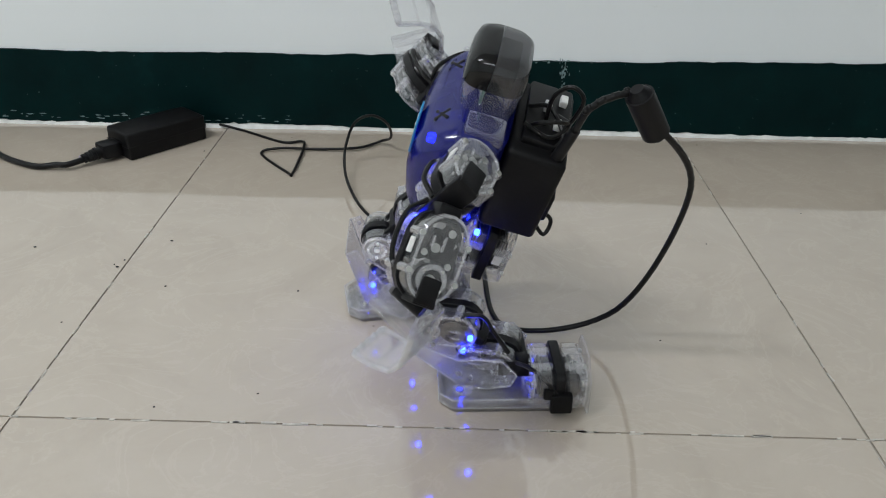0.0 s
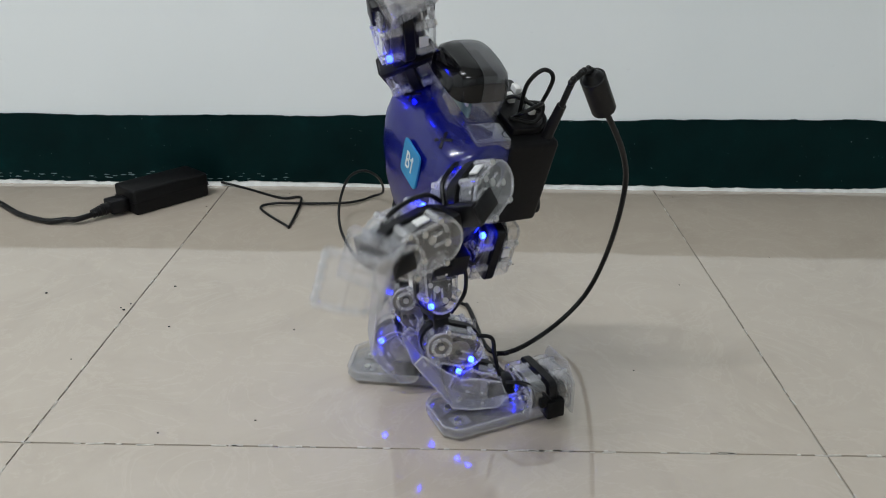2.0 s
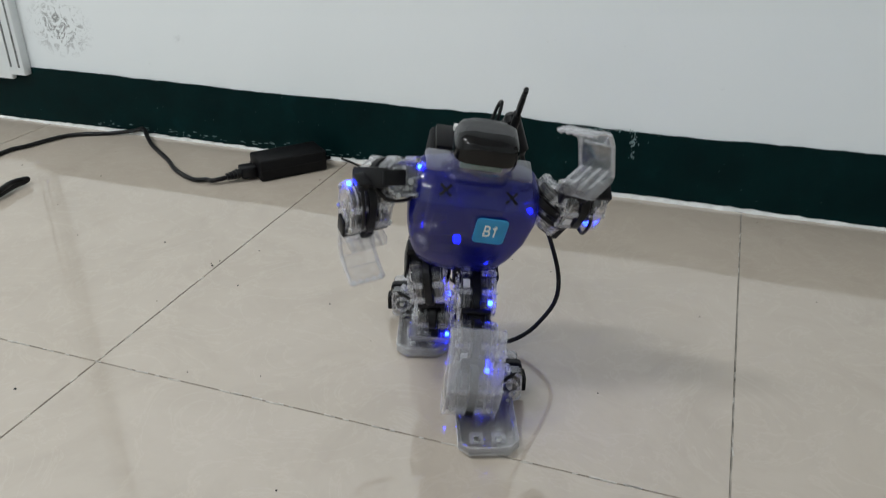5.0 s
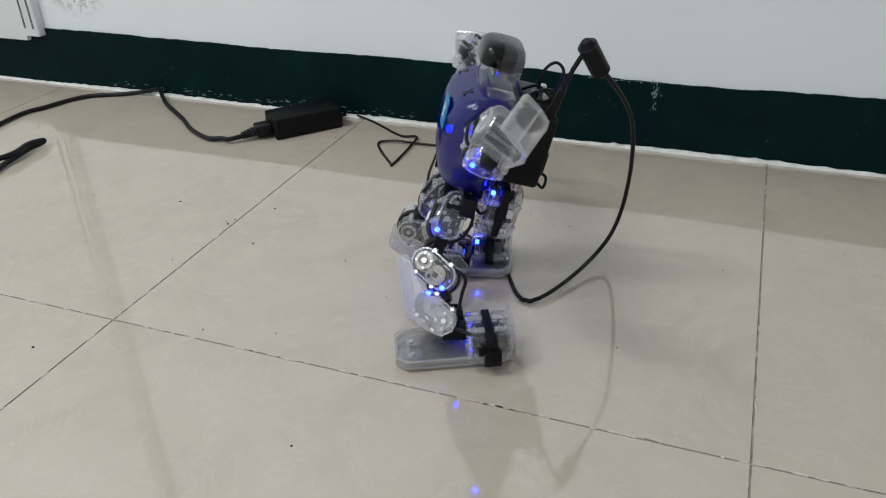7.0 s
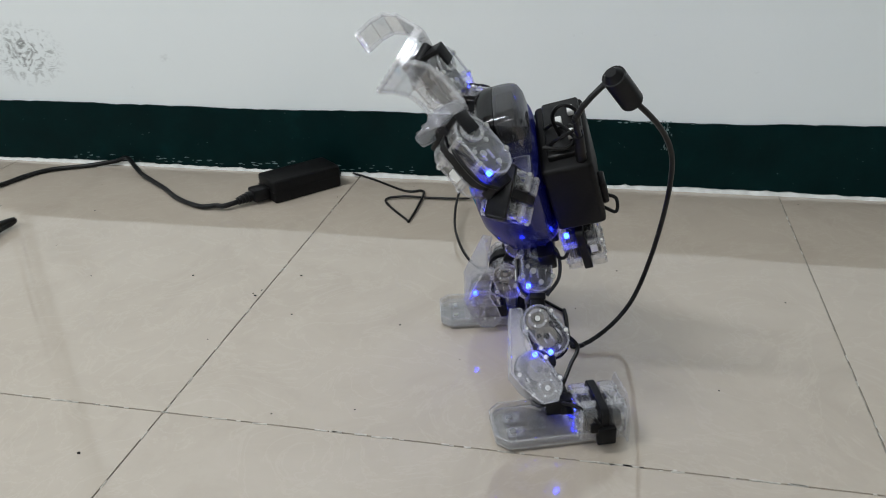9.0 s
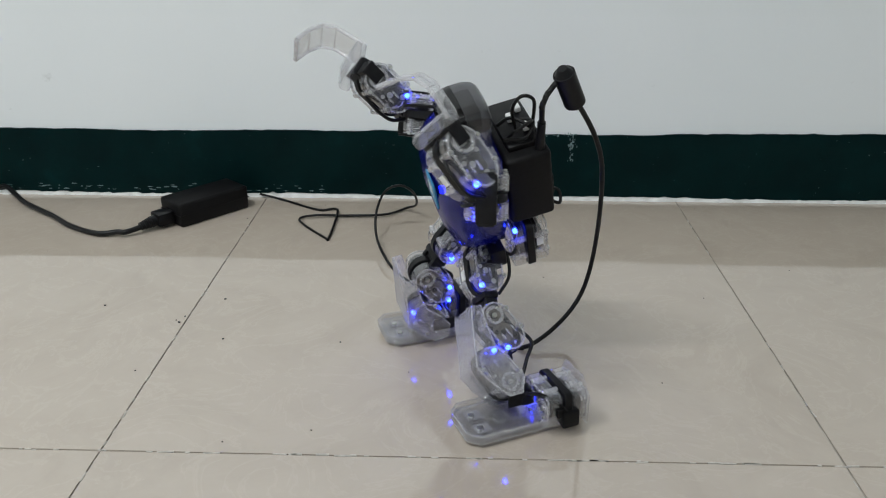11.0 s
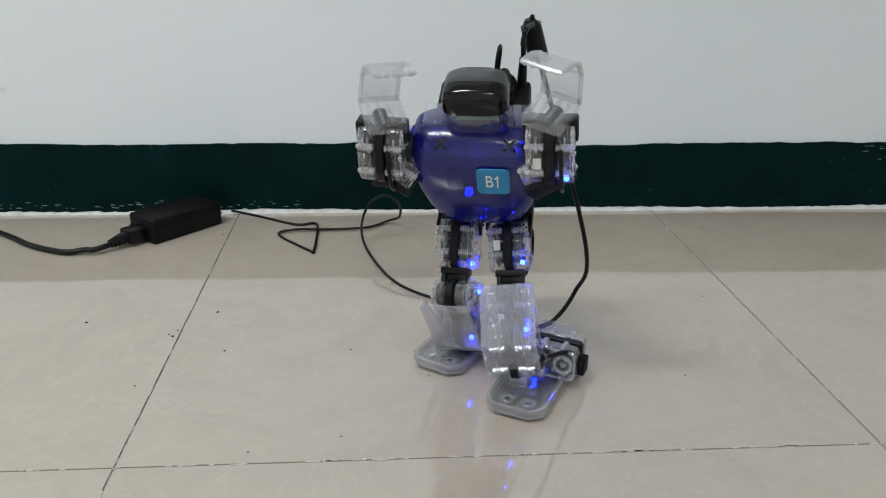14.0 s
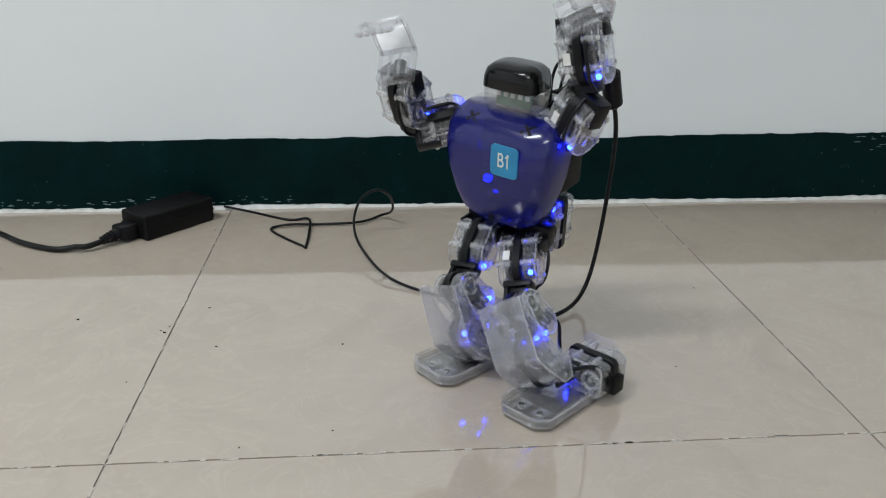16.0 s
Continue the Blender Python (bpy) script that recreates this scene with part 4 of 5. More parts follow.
# ---- wear: specks on the tiles, pale chips on the painted skirting ----
def build_specks():
    rng = random.Random(21)
    bm = bmesh.new()
    spots = [(-0.006, 0.209), (0.050, 0.177), (-0.100, 0.243), (-0.004, 0.222), (-0.042, -0.062), (0.028, 0.262)]
    spots += [(rng.uniform(-0.6, 1.1), rng.uniform(-0.3, 0.56)) for _ in range(46)]
    for k, (x, y) in enumerate(spots):
        r = rng.uniform(0.0007, 0.0013) if k > 5 else rng.uniform(0.0011, 0.0018)
        bmesh.ops.create_icosphere(bm, subdivisions=1, radius=r, matrix=Matrix.Translation((x, y, r * 0.3)) @ Matrix.Diagonal((1, rng.uniform(0.6, 1.3), 0.45, 1)))
    tagged(mesh_object("floor_specks", bm, RUBBER), "dark dirt specks scattered on the tiles", "dirt", kind="stuff")
    bm = bmesh.new()

    def chip(x, z, w, h):
        n = rng.randint(5, 7)
        ring = [(x + w * rng.uniform(0.6, 1.2) * math.cos(a), z + h * rng.uniform(0.6, 1.2) * math.sin(a)) for a in np.linspace(0, 2 * math.pi, n, endpoint=False)]
        bm.faces.new([bm.verts.new((px, WALL_Y - 0.0036, pz)) for px, pz in ring])
    for _ in range(34):
        chip(0.443 + rng.gauss(0, 0.0028), rng.uniform(0.056, 0.100), rng.uniform(0.0004, 0.0016), rng.uniform(0.001, 0.004))
    for _ in range(16):
        chip(rng.gauss(0.42, 0.03), rng.uniform(0.0965, 0.1005), rng.uniform(0.001, 0.004), rng.uniform(0.0006, 0.0014))
    for _ in range(50):
        chip(rng.uniform(0.91, 1.10), 0.098 - rng.random() ** 2 * 0.022, rng.uniform(0.001, 0.007), rng.uniform(0.0004, 0.0011))
    for _ in range(60):
        chip(rng.uniform(-0.75, 1.3), rng.uniform(0.014, 0.098), rng.uniform(0.0003, 0.0009), rng.uniform(0.0003, 0.0008))
    for _ in range(70):
        chip(rng.uniform(-0.5, 0.1), 0.010 + rng.random() ** 2 * 0.010, rng.uniform(0.001, 0.006), rng.uniform(0.0005, 0.0012))
    tagged(mesh_object("paint_chips", bm, CHIP_PAINT, smooth=False), "pale scratches and chips in the green paint", "paint chips", kind="stuff")


build_specks()

# ---- things on the floor ----
build_adapter()
build_cord("adapter_lead", "thin black lead kinked and looped across the tiles", [(-0.0098, 0.578, 0.006), (0.0263, 0.5663, 0.002), (0.0842, 0.5286, 0.002), (0.1086, 0.5303, 0.003), (0.1157, 0.5072, 0.004), (0.1162, 0.4321, 0.002), (0.1099, 0.4322, 0.002), (0.066, 0.4891, 0.002), (0.0868, 0.503, 0.004), (0.1301, 0.5054, 0.003), (0.1823, 0.5091, 0.004), (0.21, 0.534, 0.004),
    (0.226, 0.508, 0.020), (0.224, 0.480, 0.048), (0.208, 0.462, 0.064), (0.188, 0.466, 0.054), (0.177, 0.464, 0.030), (0.178, 0.430, 0.017), (0.190, 0.375, 0.014), (0.212, 0.325, 0.008), (0.240, 0.297, 0.003), (0.290, 0.262, 0.002), (0.335, 0.225, 0.002)], 0.0017)
build_cord("mains_lead", "thick black mains lead lying along the wall", [(-0.5395, 0.2798, 0.004), (-0.5548, 0.4212, 0.004), (-0.5408, 0.4661, 0.004), (-0.5133, 0.5301, 0.004), (-0.4531, 0.5633, 0.004), (-0.4141, 0.5771, 0.008), (-0.3917, 0.578, 0.014), (-0.3558, 0.5442, 0.012), (-0.333, 0.5253, 0.008), (-0.2774, 0.4886, 0.004), (-0.2357, 0.4535, 0.004), (-0.1892, 0.4302, 0.004), (-0.1637, 0.4314, 0.006), (-0.150, 0.430, 0.007), (-0.131, 0.448, 0.009)], 0.0036)
build_cord("spare_lead", "bent black cable end on the polished tiles", [(-0.3907, 0.1512, 0.004), (-0.4117, 0.262, 0.005), (-0.4198, 0.3113, 0.006), (-0.4173, 0.3349, 0.007), (-0.4162, 0.337, 0.01), (-0.4207, 0.314, 0.012), (-0.4165, 0.2689, 0.012), (-0.4755, 0.2071, 0.006)], 0.0042)



# ---- motion ----
def curve_at(rows, t):
    """Smooth values between rows of (t, values...)."""
    times = [r[0] for r in rows]
    i = max(0, min(len(rows) - 2, next((k for k, s in enumerate(times) if s > t), len(rows)) - 1))
    out = []
    t0, t1 = times[i], times[i + 1]
    h = t1 - t0
    s = (t - t0) / h
    for k in range(1, len(rows[0])):
        def slope(j):
            if j <= 0 or j >= len(rows) - 1:
                return 0.0
            a, b, c = rows[j - 1], rows[j], rows[j + 1]
            d0, d1 = (b[k] - a[k]) / (b[0] - a[0]), (c[k] - b[k]) / (c[0] - b[0])
            if d0 * d1 <= 0:
                return 0.0
            return 2 * d0 * d1 / (d0 + d1)
        p0, p1, m0, m1 = rows[i][k], rows[i + 1][k], slope(i), slope(i + 1)
        out.append((2 * s ** 3 - 3 * s * s + 1) * p0 + (s ** 3 - 2 * s * s + s) * h * m0 + (3 * s * s - 2 * s ** 3) * p1 + (s ** 3 - s * s) * h * m1)
    return out


def frame_from(x=None, y=None, z=None, at=(0, 0, 0)):
    """A right-handed frame: the first two axes given are kept in that order of weight."""
    if z is not None:
        z = z.normalized()
        y = (y - z * y.dot(z)).normalized()
        x = y.cross(z)
    else:
        x = x.normalized()
        y = (y - x * y.dot(x)).normalized()
        z = x.cross(y)
    m = Matrix((x, y, z)).transposed().to_4x4()
    m.translation = at
    return m


def bent_joint(a, b, ahead, upper, lower):
    d = b - a
    n = min(d.length, (upper + lower) * 0.999)
    u = d.normalized()
    q = (upper * upper - lower * lower + n * n) / (2 * n)
    h = math.sqrt(max(upper * upper - q * q, 1e-8))
    w = (ahead - u * ahead.dot(u)).normalized()
    return a + u * q + w * h


def steady_rows(rows):
    """Adds halfway poses where a part turns far between two rows."""
    out = [rows[0]]
    for t, m in rows[1:]:
        t0, m0 = out[-1]
        q0, q1 = m0.to_quaternion(), m.to_quaternion()
        if q0.rotation_difference(q1).angle > radians(80) and q0.rotation_difference(q1).angle < radians(280):
            mid = Matrix.LocRotScale(m0.translation.lerp(m.translation, 0.5), q0.slerp(q1, 0.5), None)
            out.append(((t0 + t) / 2, mid))
        out.append((t, m))
    return out


def motions():
    torso_rows = [  # t, x, y, z, yaw, lean forward, lean sideways
        (0, 0.2913, 0.1149, 0.1129, 176.1, -15.6, -19.1),
        (0.5, 0.293, 0.1151, 0.1141, 174.8, -16.1, -19.7),
        (1, 0.3003, 0.1247, 0.1189, 175.5, -12, -23.1),
        (1.5, 0.2936, 0.1161, 0.1264, 205.5, -8.3, -21.2),
        (2, 0.2952, 0.0795, 0.1371, 206.4, -1.4, -20.9),
        (2.5, 0.297, 0.1257, 0.1171, 206.8, -5.5, -25),
        (3, 0.2912, 0.0799, 0.1322, 207.8, -2, -22),
        (3.5, 0.2992, 0.1156, 0.0969, 208.6, -12, 6.1),
        (4, 0.2987, 0.1099, 0.1159, 217.8, 0.3, -23.2),
        (4.5, 0.3295, 0.1091, 0.1116, 281.1, 16.4, -10.1),
        (5, 0.3383, 0.1005, 0.1085, 290.3, 19.5, -10.7),
        (5.25, 0.3383, 0.1005, 0.1085, 290.3, 19.5, -10.7),
        (7.25, 0.2920, 0.1740, 0.1060, 198, -17, 0.0),
        (7.5, 0.2864, 0.1767, 0.1065, 197, -2, 2.1),
        (8, 0.3298, 0.154, 0.1168, 208.1, 16.6, -13.3),
        (8.5, 0.3028, 0.1576, 0.1212, 190.6, -2.5, -19.2),
        (9, 0.3059, 0.1506, 0.1252, 184.3, 14.6, -26),
        (9.5, 0.2975, 0.1445, 0.1222, 187.9, -1.8, -22),
        (10, 0.3075, 0.1481, 0.1235, 183.9, 18.5, -24.7),
        (10.25, 0.3075, 0.1481, 0.1235, 183.9, 18.5, -24.7),
        (12.25, 0.2850, 0.2050, 0.1160, 216, 4, -10),
        (12.5, 0.2903, 0.1966, 0.1203, 180.6, 7.1, -9.7),
        (13, 0.2799, 0.2027, 0.1186, 187.2, 2.1, -17.5),
        (13.5, 0.2911, 0.1684, 0.1256, 257.5, 14.3, 0.8),
        (14, 0.2946, 0.1637, 0.1294, 257.1, 29.3, 2.2),
        (14.5, 0.3184, 0.1617, 0.1193, 179.7, 1.5, -9.4),
        (15, 0.3149, 0.1577, 0.1163, 226.7, 0.5, -9.7),
        (15.5, 0.316, 0.1561, 0.1182, 230, 6.8, -5.6),
        (16, 0.3197, 0.16, 0.1141, 228.5, 5.7, -4.3),
    ]
    left_foot_rows = [  # t, x, y, yaw
        (0, 0.3531, 0.044, 183.5),
        (0.5, 0.3537, 0.0453, 180.5),
        (1, 0.3542, 0.0465, 184),
        (1.5, 0.3555, 0.0469, 199.6),
        (2, 0.3565, 0.0497, 205.5),
        (2.5, 0.3629, 0.0413, 218.7),
        (3, 0.3637, 0.0344, 211.7),
        (3.5, 0.3616, 0.027, 212.2),
        (4, 0.3621, 0.0248, 234),
        (4.5, 0.3892, 0.0447, 277.6),
        (5, 0.3892, 0.0433, 291.4),
        (5.25, 0.3892, 0.0433, 291.4),
        (7.25, 0.3350, 0.0594, 200.5),
        (7.5, 0.3336, 0.0594, 199.2),
        (8, 0.3439, 0.043, 211),
        (8.5, 0.3552, 0.0479, 216.1),
        (9, 0.3416, 0.0375, 199.6),
        (9.5, 0.3496, 0.037, 215.5),
        (10, 0.3434, 0.0345, 201.8),
        (10.25, 0.3450, 0.0345, 200.0),
        (12.25, 0.3265, 0.0927, 213.7),
        (12.5, 0.3244, 0.0884, 182),
        (13, 0.3151, 0.0905, 194.4),
        (13.5, 0.3236, 0.0939, 251.1),
        (14, 0.3327, 0.0957, 240.7),
        (14.5, 0.3504, 0.0519, 180.7),
        (15, 0.3605, 0.0620, 221.0),
        (15.5, 0.3575, 0.0640, 221.5),
        (16, 0.3575, 0.0650, 221.0),
    ]
    right_foot_rows = [
        (0, 0.2696, 0.1622, 193.3),
        (0.5, 0.2687, 0.163, 189.7),
        (1, 0.2792, 0.1342, 173.5),
        (1.5, 0.284, 0.1207, 181.7),
        (2, 0.2872, 0.1059, 175.1),
        (2.5, 0.2814, 0.1347, 205),
        (3, 0.2911, 0.1335, 197.6),
        (3.5, 0.2993, 0.1311, 191),
        (4, 0.2998, 0.163, 248.5),
        (4.5, 0.2937, 0.1635, 273.8),
        (5, 0.288, 0.1607, 288),
        (5.25, 0.288, 0.1607, 288),
        (7.25, 0.2963, 0.2076, 187),
        (7.5, 0.2963, 0.2076, 186.3),
        (8, 0.2992, 0.1922, 213.8),
        (8.5, 0.2645, 0.2197, 197.6),
        (9, 0.2607, 0.2098, 194.7),
        (9.5, 0.2609, 0.215, 191.4),
        (10, 0.2609, 0.2073, 193.1),
        (10.25, 0.2609, 0.2100, 196.0),
        (12.25, 0.2638, 0.1845, 207.9),
        (12.5, 0.263, 0.177, 173.4),
        (13, 0.2589, 0.1815, 181.1),
        (13.5, 0.2652, 0.1875, 249.6),
        (14, 0.2766, 0.1704, 235.5),
        (14.5, 0.289, 0.1494, 173.2),
        (15, 0.2843, 0.1436, 218.5),
        (15.5, 0.2882, 0.1368, 214.9),
        (16, 0.2902, 0.1348, 216.5),
    ]
    left_arm_rows = [  # t, elbow, wrist and tip from the hips
        (0, -0.0031, 0.0975, 0.1082, 0.0006, 0.1414, 0.0718, 0.0079, 0.1439, 0.017),
        (0.5, -0.0103, 0.0985, 0.1049, -0.0146, 0.1434, 0.0691, -0.019, 0.1458, 0.014),
        (1, -0.0417, 0.072, 0.0719, -0.0406, 0.1088, 0.0287, -0.0310, 0.1150, -0.0250),
        (1.5, -0.0506, 0.0684, 0.0819, -0.0509, 0.0937, 0.0311, -0.0656, 0.0891, -0.022),
        (2, 0.0269, 0.0804, 0.0948, 0.081, 0.095, 0.0863, 0.117, 0.1301, 0.1094),
        (2.5, -0.0105, 0.0737, 0.1435, -0.0302, 0.0699, 0.1967, -0.0182, 0.0821, 0.2493),
        (3, -0.0148, 0.0654, 0.1469, -0.0134, 0.0464, 0.2004, -0.0032, 0.064, 0.2519),
        (3.5, 0.0014, 0.0777, 0.1394, -0.0012, 0.0794, 0.197, 0.013, 0.1042, 0.2444),
        (4, 0.0044, 0.0783, 0.1377, 0.032, 0.0751, 0.1872, 0.0566, 0.0751, 0.2368),
        (4.5, -0.0332, 0.0731, 0.0655, 0.0226, 0.0681, 0.0748, 0.0679, 0.0651, 0.1063),
        (5, -0.0136, 0.0894, 0.0733, 0.0074, 0.0871, 0.126, -0.0041, 0.0682, 0.1767),
        (5.25, -0.0136, 0.0894, 0.0733, 0.0074, 0.0871, 0.126, -0.0041, 0.0682, 0.1767),
        (7.5, -0.0028, 0.0964, 0.089, -0.0032, 0.1466, 0.1154, -0.0041, 0.1969, 0.1391),
        (8, -0.0112, 0.0985, 0.1041, -0.0272, 0.1082, 0.0506, -0.0458, 0.1069, -0.0015),
        (8.5, 0.004, 0.0807, 0.1359, 0.0517, 0.0502, 0.1331, 0.0938, 0.0262, 0.1066),
        (9, -0.0061, 0.0749, 0.1425, 0.0211, 0.0367, 0.1743, 0.0499, 0.0011, 0.2052),
        (9.5, 0.0009, 0.0699, 0.1439, 0.0197, 0.0621, 0.1969, 0.032, 0.0678, 0.2505),
        (10, -0.0058, 0.0754, 0.1422, 0.0158, 0.0308, 0.1697, 0.0435, -0.0055, 0.2009),
        (10.25, -0.0058, 0.0754, 0.1422, 0.0158, 0.0308, 0.1697, 0.0435, -0.0055, 0.2009),
        (12.25, 0.0145, 0.0923, 0.0825, 0.0141, 0.0923, 0.1384, 0.0228, 0.0741, 0.1899),
        (12.5, 0.0249, 0.0817, 0.1128, 0.0345, 0.1103, 0.1612, 0.0248, 0.1352, 0.2099),
        (13, 0.004, 0.0783, 0.1379, 0.0014, 0.1056, 0.1875, 0.0095, 0.1217, 0.2398),
        (13.5, 0.0045, 0.0923, 0.0825, -0.0059, 0.0923, 0.1384, 0.0028, 0.0741, 0.1899),
        (14, 0.0362, 0.0607, 0.0936, 0.0229, 0.0594, 0.1488, 0.0261, 0.0574, 0.204),
        (14.5, 0.0362, 0.0633, 0.1036, 0.0475, 0.0928, 0.1508, 0.0401, 0.1192, 0.1988),
        (15, -0.0096, 0.098, 0.1106, -0.0259, 0.1116, 0.1644, 0.0056, 0.1043, 0.2093),
        (15.5, -0.0102, 0.0639, 0.1481, -0.0224, 0.0527, 0.2038, 0.0183, 0.0636, 0.2398),
        (16, -0.0108, 0.0669, 0.147, -0.0143, 0.0518, 0.2024, 0.028, 0.0686, 0.2338),
    ]
    right_arm_rows = [
        (0, 0.023, -0.0437, 0.0668, 0.044, -0.096, 0.0604, 0.0588, -0.0788, 0.1108),
        (0.5, 0.0023, -0.0923, 0.0811, 0.0181, -0.1082, 0.029, 0.0341, -0.1082, -0.0239),
        (1, 0.0023, -0.092, 0.0806, 0.014, -0.1128, 0.0284, 0.0200, -0.1248, -0.0240),
        (1.5, 0.015, -0.0352, 0.0616, 0.0483, -0.0386, 0.0158, 0.0481, -0.079, -0.022),
        (2, 0.0198, -0.037, 0.1367, 0.0364, -0.0221, 0.1888, 0.057, 0.0126, 0.2266),
        (2.5, 0.0205, -0.0517, 0.1384, 0.0401, -0.0466, 0.1914, 0.0401, -0.0466, 0.2467),
        (3, 0.0205, -0.0429, 0.1378, 0.0271, -0.0751, 0.1849, 0.0574, -0.0604, 0.2289),
        (3.5, 0.0171, -0.0509, 0.141, 0.0382, -0.0644, 0.1921, 0.0706, -0.0468, 0.2334),
        (4, 0.0355, -0.0706, 0.0965, 0.0863, -0.0964, 0.1011, 0.1134, -0.1437, 0.1108),
        (4.5, 0.0123, -0.0867, 0.0788, 0.0209, -0.091, 0.0229, 0.0063, -0.1143, -0.0251),
        (5, 0.0139, -0.0893, 0.1162, 0.011, -0.0873, 0.0596, 0.0127, -0.0799, 0.0048),
        (5.25, 0.0139, -0.0893, 0.1162, 0.011, -0.0873, 0.0596, 0.0127, -0.0799, 0.0048),
        (7.5, -0.0103, -0.0985, 0.1013, -0.0103, -0.1553, 0.1013, -0.0103, -0.2106, 0.1013),
        (8, 0.0398, -0.0489, 0.101, 0.0974, -0.0453, 0.1007, 0.1437, -0.073, 0.0882),
        (8.5, 0.0325, -0.0725, 0.1024, 0.071, -0.0908, 0.1402, 0.1011, -0.0784, 0.1849),
        (9, 0.0318, -0.0739, 0.1003, 0.0506, -0.0868, 0.1522, 0.0941, -0.1178, 0.1664),
        (9.5, 0.037, -0.0582, 0.1085, 0.0556, -0.0627, 0.1619, 0.0821, -0.05, 0.2088),
        (10, 0.0263, -0.0815, 0.1023, 0.0566, -0.1041, 0.1454, 0.0964, -0.1407, 0.1573),
        (10.25, 0.0263, -0.0815, 0.1023, 0.0566, -0.1041, 0.1454, 0.0964, -0.1407, 0.1573),
        (12.25, 0.0203, -0.0843, 0.085, 0.0428, -0.0736, 0.1359, 0.0585, -0.0601, 0.1872),
        (12.5, 0.0387, -0.0486, 0.0938, 0.0429, -0.0308, 0.1476, 0.0342, 0.0036, 0.1902),
        (13, 0.0375, -0.0543, 0.0904, 0.0453, -0.0399, 0.1448, 0.0349, -0.0161, 0.1936),
        (13.5, 0.0091, -0.0924, 0.0861, 0.0248, -0.088, 0.1404, 0.0372, -0.0645, 0.189),
        (14, 0.0239, -0.0751, 0.0768, 0.0106, -0.0725, 0.1319, 0.0113, -0.0576, 0.1852),
        (14.5, 0.0379, -0.0521, 0.0905, 0.0472, -0.0267, 0.1404, 0.0372, 0.0041, 0.1852),
        (15, 0.0203, -0.0843, 0.085, 0.0428, -0.0736, 0.1359, 0.0585, -0.0601, 0.1872),
        (15.5, 0.021, -0.0848, 0.087, 0.0362, -0.0826, 0.1416, 0.0639, -0.0832, 0.1895),
        (16, 0.0205, -0.0861, 0.0897, 0.0356, -0.0885, 0.1442, 0.0667, -0.0863, 0.1898),
    ]
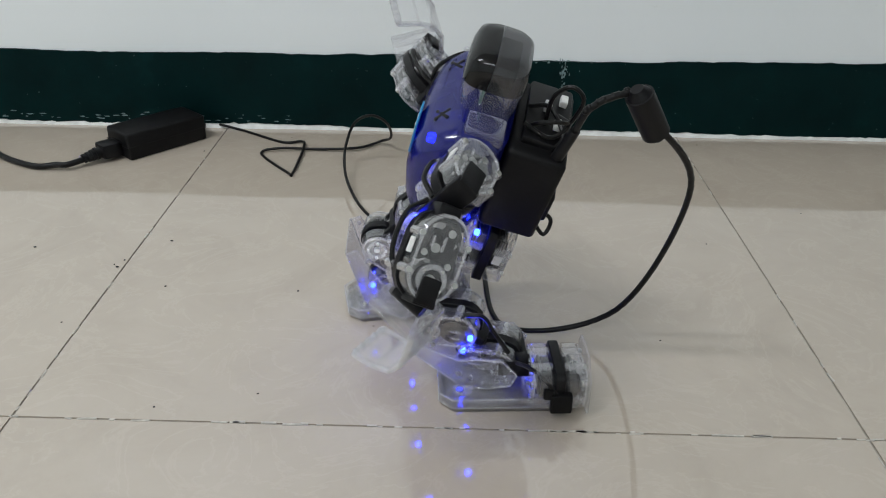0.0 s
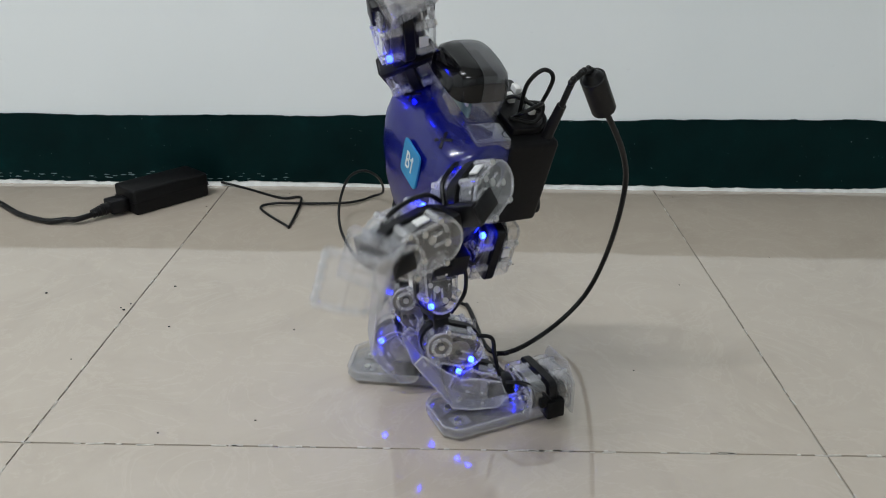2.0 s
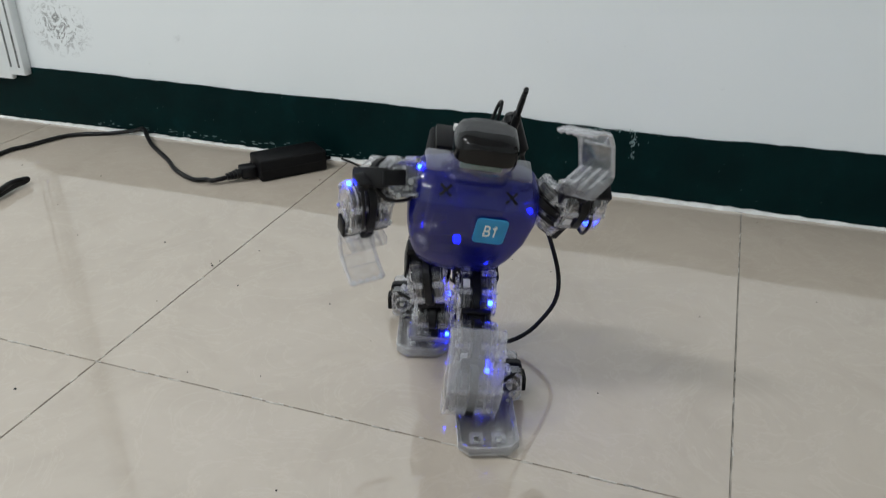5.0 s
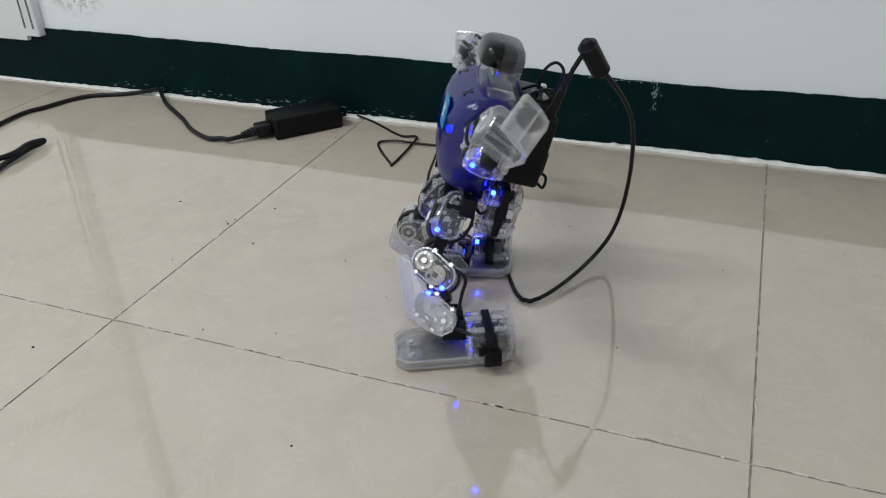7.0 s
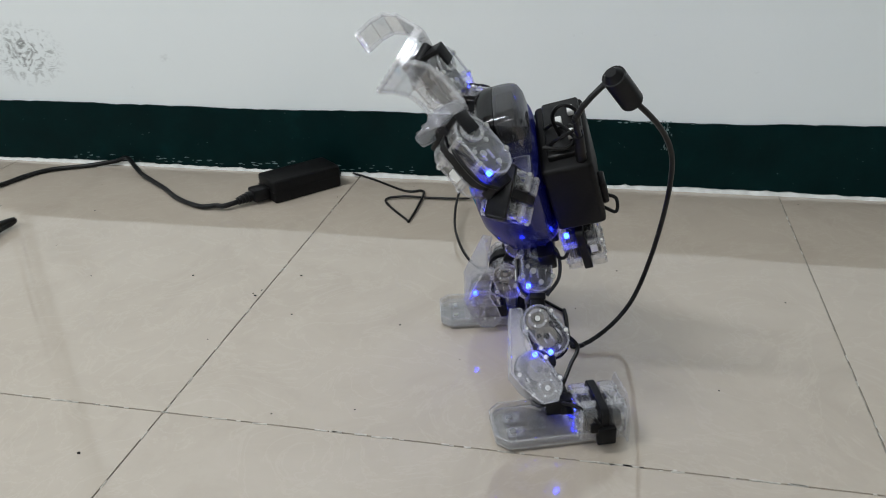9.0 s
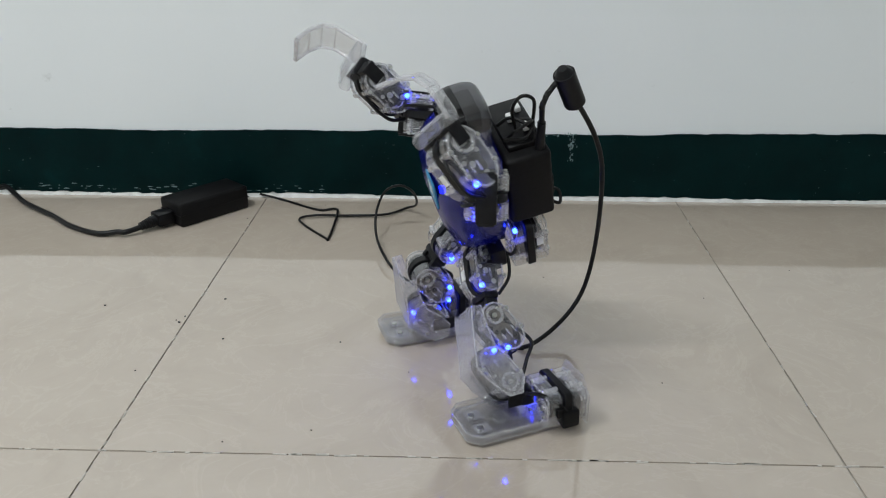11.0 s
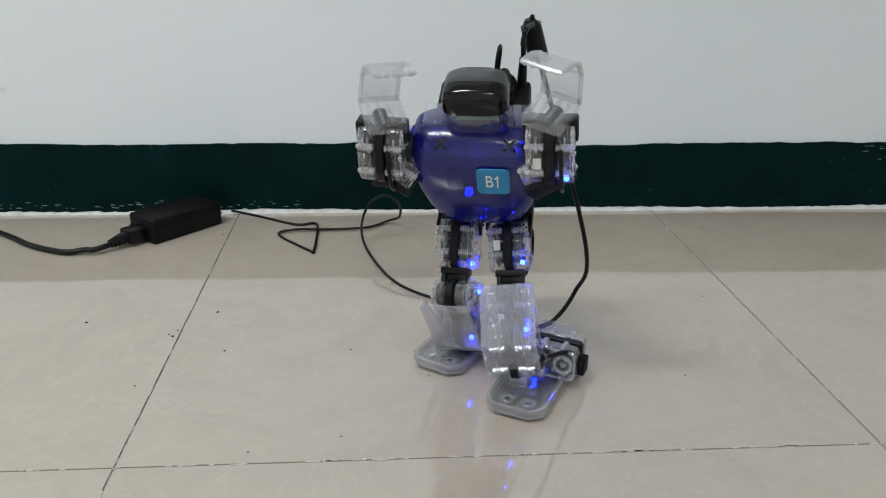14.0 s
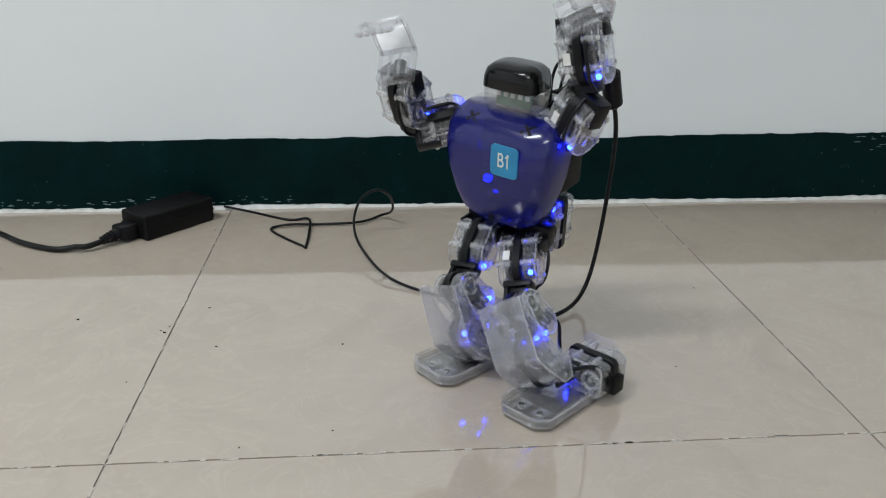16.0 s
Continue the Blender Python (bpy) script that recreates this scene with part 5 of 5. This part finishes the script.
    lead_rows = [  # t, ferrite, belly, foot and end of the lead
        (0, 0.423, 0.031, 0.221, 0.469, 0.071, 0.153, 0.439, 0.11, 0.03, 0.353, 0.121, 0.004),
        (0.5, 0.424, 0.027, 0.222, 0.471, 0.072, 0.149, 0.439, 0.117, 0.03, 0.353, 0.125, 0.004),
        (1, 0.424, 0.031, 0.226, 0.473, 0.092, 0.15, 0.453, 0.152, 0.031, 0.355, 0.125, 0.004),
        (1.5, 0.442, 0.093, 0.232, 0.479, 0.127, 0.159, 0.446, 0.16, 0.03, 0.363, 0.122, 0.004),
        (2, 0.418, 0.054, 0.256, 0.456, 0.114, 0.171, 0.442, 0.174, 0.04, 0.364, 0.13, 0.004),
        (2.5, 0.437, 0.097, 0.231, 0.473, 0.137, 0.162, 0.454, 0.178, 0.03, 0.368, 0.132, 0.004),
        (3, 0.42, 0.056, 0.261, 0.462, 0.115, 0.178, 0.448, 0.175, 0.037, 0.365, 0.135, 0.004),
        (3.5, 0.43, 0.161, 0.227, 0.474, 0.171, 0.152, 0.462, 0.182, 0.03, 0.359, 0.136, 0.004),
        (4, 0.428, 0.104, 0.25, 0.46, 0.144, 0.125, 0.453, 0.178, 0.03, 0.368, 0.143, 0.004),
        (4.5, 0.373, 0.178, 0.24, 0.427, 0.182, 0.092, 0.415, 0.169, 0.03, 0.367, 0.16, 0.004),
        (5, 0.375, 0.173, 0.222, 0.422, 0.181, 0.083, 0.409, 0.169, 0.03, 0.371, 0.16, 0.004),
        (5.25, 0.375, 0.173, 0.222, 0.422, 0.181, 0.083, 0.409, 0.169, 0.03, 0.371, 0.16, 0.004),
        (7.25, 0.430, 0.184, 0.250, 0.461, 0.242, 0.172, 0.445, 0.278, 0.03, 0.388, 0.157, 0.004),
        (7.5, 0.402, 0.184, 0.257, 0.441, 0.242, 0.175, 0.431, 0.28, 0.03, 0.386, 0.157, 0.004),
        (8, 0.405, 0.124, 0.284, 0.442, 0.201, 0.185, 0.435, 0.262, 0.053, 0.383, 0.192, 0.004),
        (8.5, 0.418, 0.101, 0.26, 0.458, 0.169, 0.174, 0.436, 0.216, 0.03, 0.359, 0.138, 0.004),
        (9, 0.378, 0.065, 0.282, 0.422, 0.137, 0.202, 0.403, 0.194, 0.043, 0.352, 0.157, 0.004),
        (9.5, 0.404, 0.076, 0.256, 0.446, 0.144, 0.174, 0.429, 0.202, 0.033, 0.364, 0.134, 0.004),
        (10, 0.379, 0.065, 0.278, 0.414, 0.13, 0.208, 0.412, 0.19, 0.054, 0.356, 0.162, 0.004),
        (10.25, 0.379, 0.065, 0.278, 0.414, 0.13, 0.208, 0.412, 0.19, 0.054, 0.356, 0.162, 0.004),
        (12.25, 0.366, 0.190, 0.272, 0.420, 0.220, 0.160, 0.425, 0.250, 0.032, 0.352, 0.170, 0.004),
        (12.5, 0.376, 0.142, 0.276, 0.436, 0.197, 0.193, 0.447, 0.256, 0.032, 0.341, 0.156, 0.004),
        (13, 0.389, 0.142, 0.261, 0.445, 0.198, 0.19, 0.445, 0.258, 0.039, 0.359, 0.168, 0.004),
        (13.5, 0.347, 0.222, 0.267, 0.404, 0.236, 0.086, 0.402, 0.255, 0.03, 0.367, 0.219, 0.004),
        (14, 0.333, 0.175, 0.291, 0.4, 0.202, 0.096, 0.402, 0.234, 0.03, 0.369, 0.211, 0.004),
        (14.5, 0.416, 0.106, 0.269, 0.471, 0.162, 0.21, 0.465, 0.223, 0.047, 0.392, 0.174, 0.004),
        (15, 0.434, 0.191, 0.237, 0.447, 0.213, 0.142, 0.439, 0.238, 0.03, 0.397, 0.204, 0.004),
        (15.5, 0.42, 0.189, 0.239, 0.438, 0.242, 0.154, 0.447, 0.295, 0.03, 0.389, 0.215, 0.004),
        (16, 0.42, 0.195, 0.242, 0.436, 0.222, 0.177, 0.43, 0.25, 0.03, 0.388, 0.216, 0.004),
    ]
    here = Vector(ROBOT.location)
    base = Matrix.Translation(-here)
    keyed = {ob: [] for ob in (TORSO, HEAD, BACKPACK, PELVIS, *THIGHS, *SHINS, *FEET, *UPPER_ARMS, *FOREARMS, *GRIPPERS)}
    links = {ob: [] for ob in (*LINKS, FERRITE)}
    last_side = {}
    for k in range(0, 129):
        t = k / 8
        x, y, z, yaw, lean, side = curve_at(torso_rows, t)
        body = Matrix.Translation((x, y, z)) @ Matrix.Rotation(radians(yaw), 4, "Z") @ Matrix.Rotation(radians(lean), 4, "Y") @ Matrix.Rotation(radians(side), 4, "X")
        for ob in (TORSO, HEAD, BACKPACK, PELVIS):
            keyed[ob].append((t, base @ body))
        ahead_body, left_body = body.to_3x3().col[0].copy(), body.to_3x3().col[1].copy()
        for n, (sg, rows) in enumerate(((1, left_foot_rows), (-1, right_foot_rows))):
            fx, fy, fyaw = curve_at(rows, t)
            foot = Matrix.Translation((fx, fy, 0)) @ Matrix.Rotation(radians(fyaw), 4, "Z")
            keyed[FEET[n]].append((t, base @ foot))
            ankle = foot @ Vector((ANKLE_F, ANKLE_L * sg, ANKLE_U))
            hip = body @ Vector((0, HIP * sg, 0))
            ahead = foot.to_3x3().col[0] + 0.6 * ahead_body
            knee = bent_joint(hip, ankle, ahead, THIGH, SHIN)
            across = left_body + foot.to_3x3().col[1]
            keyed[THIGHS[n]].append((t, base @ frame_from(z=hip - knee, y=across, at=hip)))
            keyed[SHINS[n]].append((t, base @ frame_from(z=knee - ankle, y=across, at=knee)))
        for n, (sg, rows) in enumerate(((1, left_arm_rows), (-1, right_arm_rows))):
            v = curve_at(rows, t)
            pts = [Vector((SHOULDER[0], sg * SHOULDER[1], SHOULDER[2]))] + [Vector(v[i:i + 3]) for i in (0, 3, 6)]
            for i, made in enumerate((UPPER_ARMS, FOREARMS, GRIPPERS)):
                d = pts[i + 1] - pts[i]
                key = (n, i)
                hint = last_side.get(key, Vector((0.9, 0.0, 0.45)) if i < 2 else Vector((1.0, -0.5 * sg, 0)))
                if abs(d.normalized().dot(hint.normalized())) > 0.92:
                    hint = hint + Vector((0.0, 0.3 * sg, 0.6))
                m = frame_from(x=d, y=hint)
                last_side[key] = (m.to_3x3().col[1] + 0.25 * (Vector((0.9, 0.0, 0.45)) if i < 2 else Vector((1.0, -0.5 * sg, 0)))).normalized()
                m.translation = pts[i]
                keyed[made[n]].append((t, base @ body @ m))
        # the lead from the jack to the floor, in short stiff links
        v = curve_at(lead_rows, t)
        jack = body @ JACK
        rise = body @ (JACK + Vector((-0.003, 0.001, 0.022)))
        ferrite, belly, low, end = (Vector(v[i:i + 3]) for i in (0, 3, 6, 9))
        line = smooth_line([jack, rise, ferrite + (rise - ferrite) * 0.25 + Vector((0, 0, 0.012)), ferrite, belly, low, end, LEAD_END], 14)
        lengths = [0.0]
        for a, b in zip(line, line[1:]):
            lengths.append(lengths[-1] + (b - a).length)

        def along(s):
            i = max(0, min(len(line) - 2, next((j for j, q in enumerate(lengths) if q > s), len(line)) - 1))
            return line[i].lerp(line[i + 1], (s - lengths[i]) / max(1e-6, lengths[i + 1] - lengths[i]))
        knots = [along(lengths[-1] * j / len(LINKS)) for j in range(len(LINKS) + 1)]
        for ob, a, b in zip(LINKS, knots, knots[1:]):
            links[ob].append((t, Matrix.Translation((a + b) / 2) @ (b - a).to_track_quat("X", "Z").to_matrix().to_4x4()))
        near = min(range(len(knots) - 1), key=lambda j: (knots[j] - ferrite).length)
        a, b = knots[max(0, near - 1)], knots[near + 1]
        links[FERRITE].append((t, Matrix.Translation(ferrite) @ (b - a).to_track_quat("X", "Z").to_matrix().to_4x4()))
    for ob, rows in (*keyed.items(), *links.items()):
        walk(ob, steady_rows(rows))


motions()
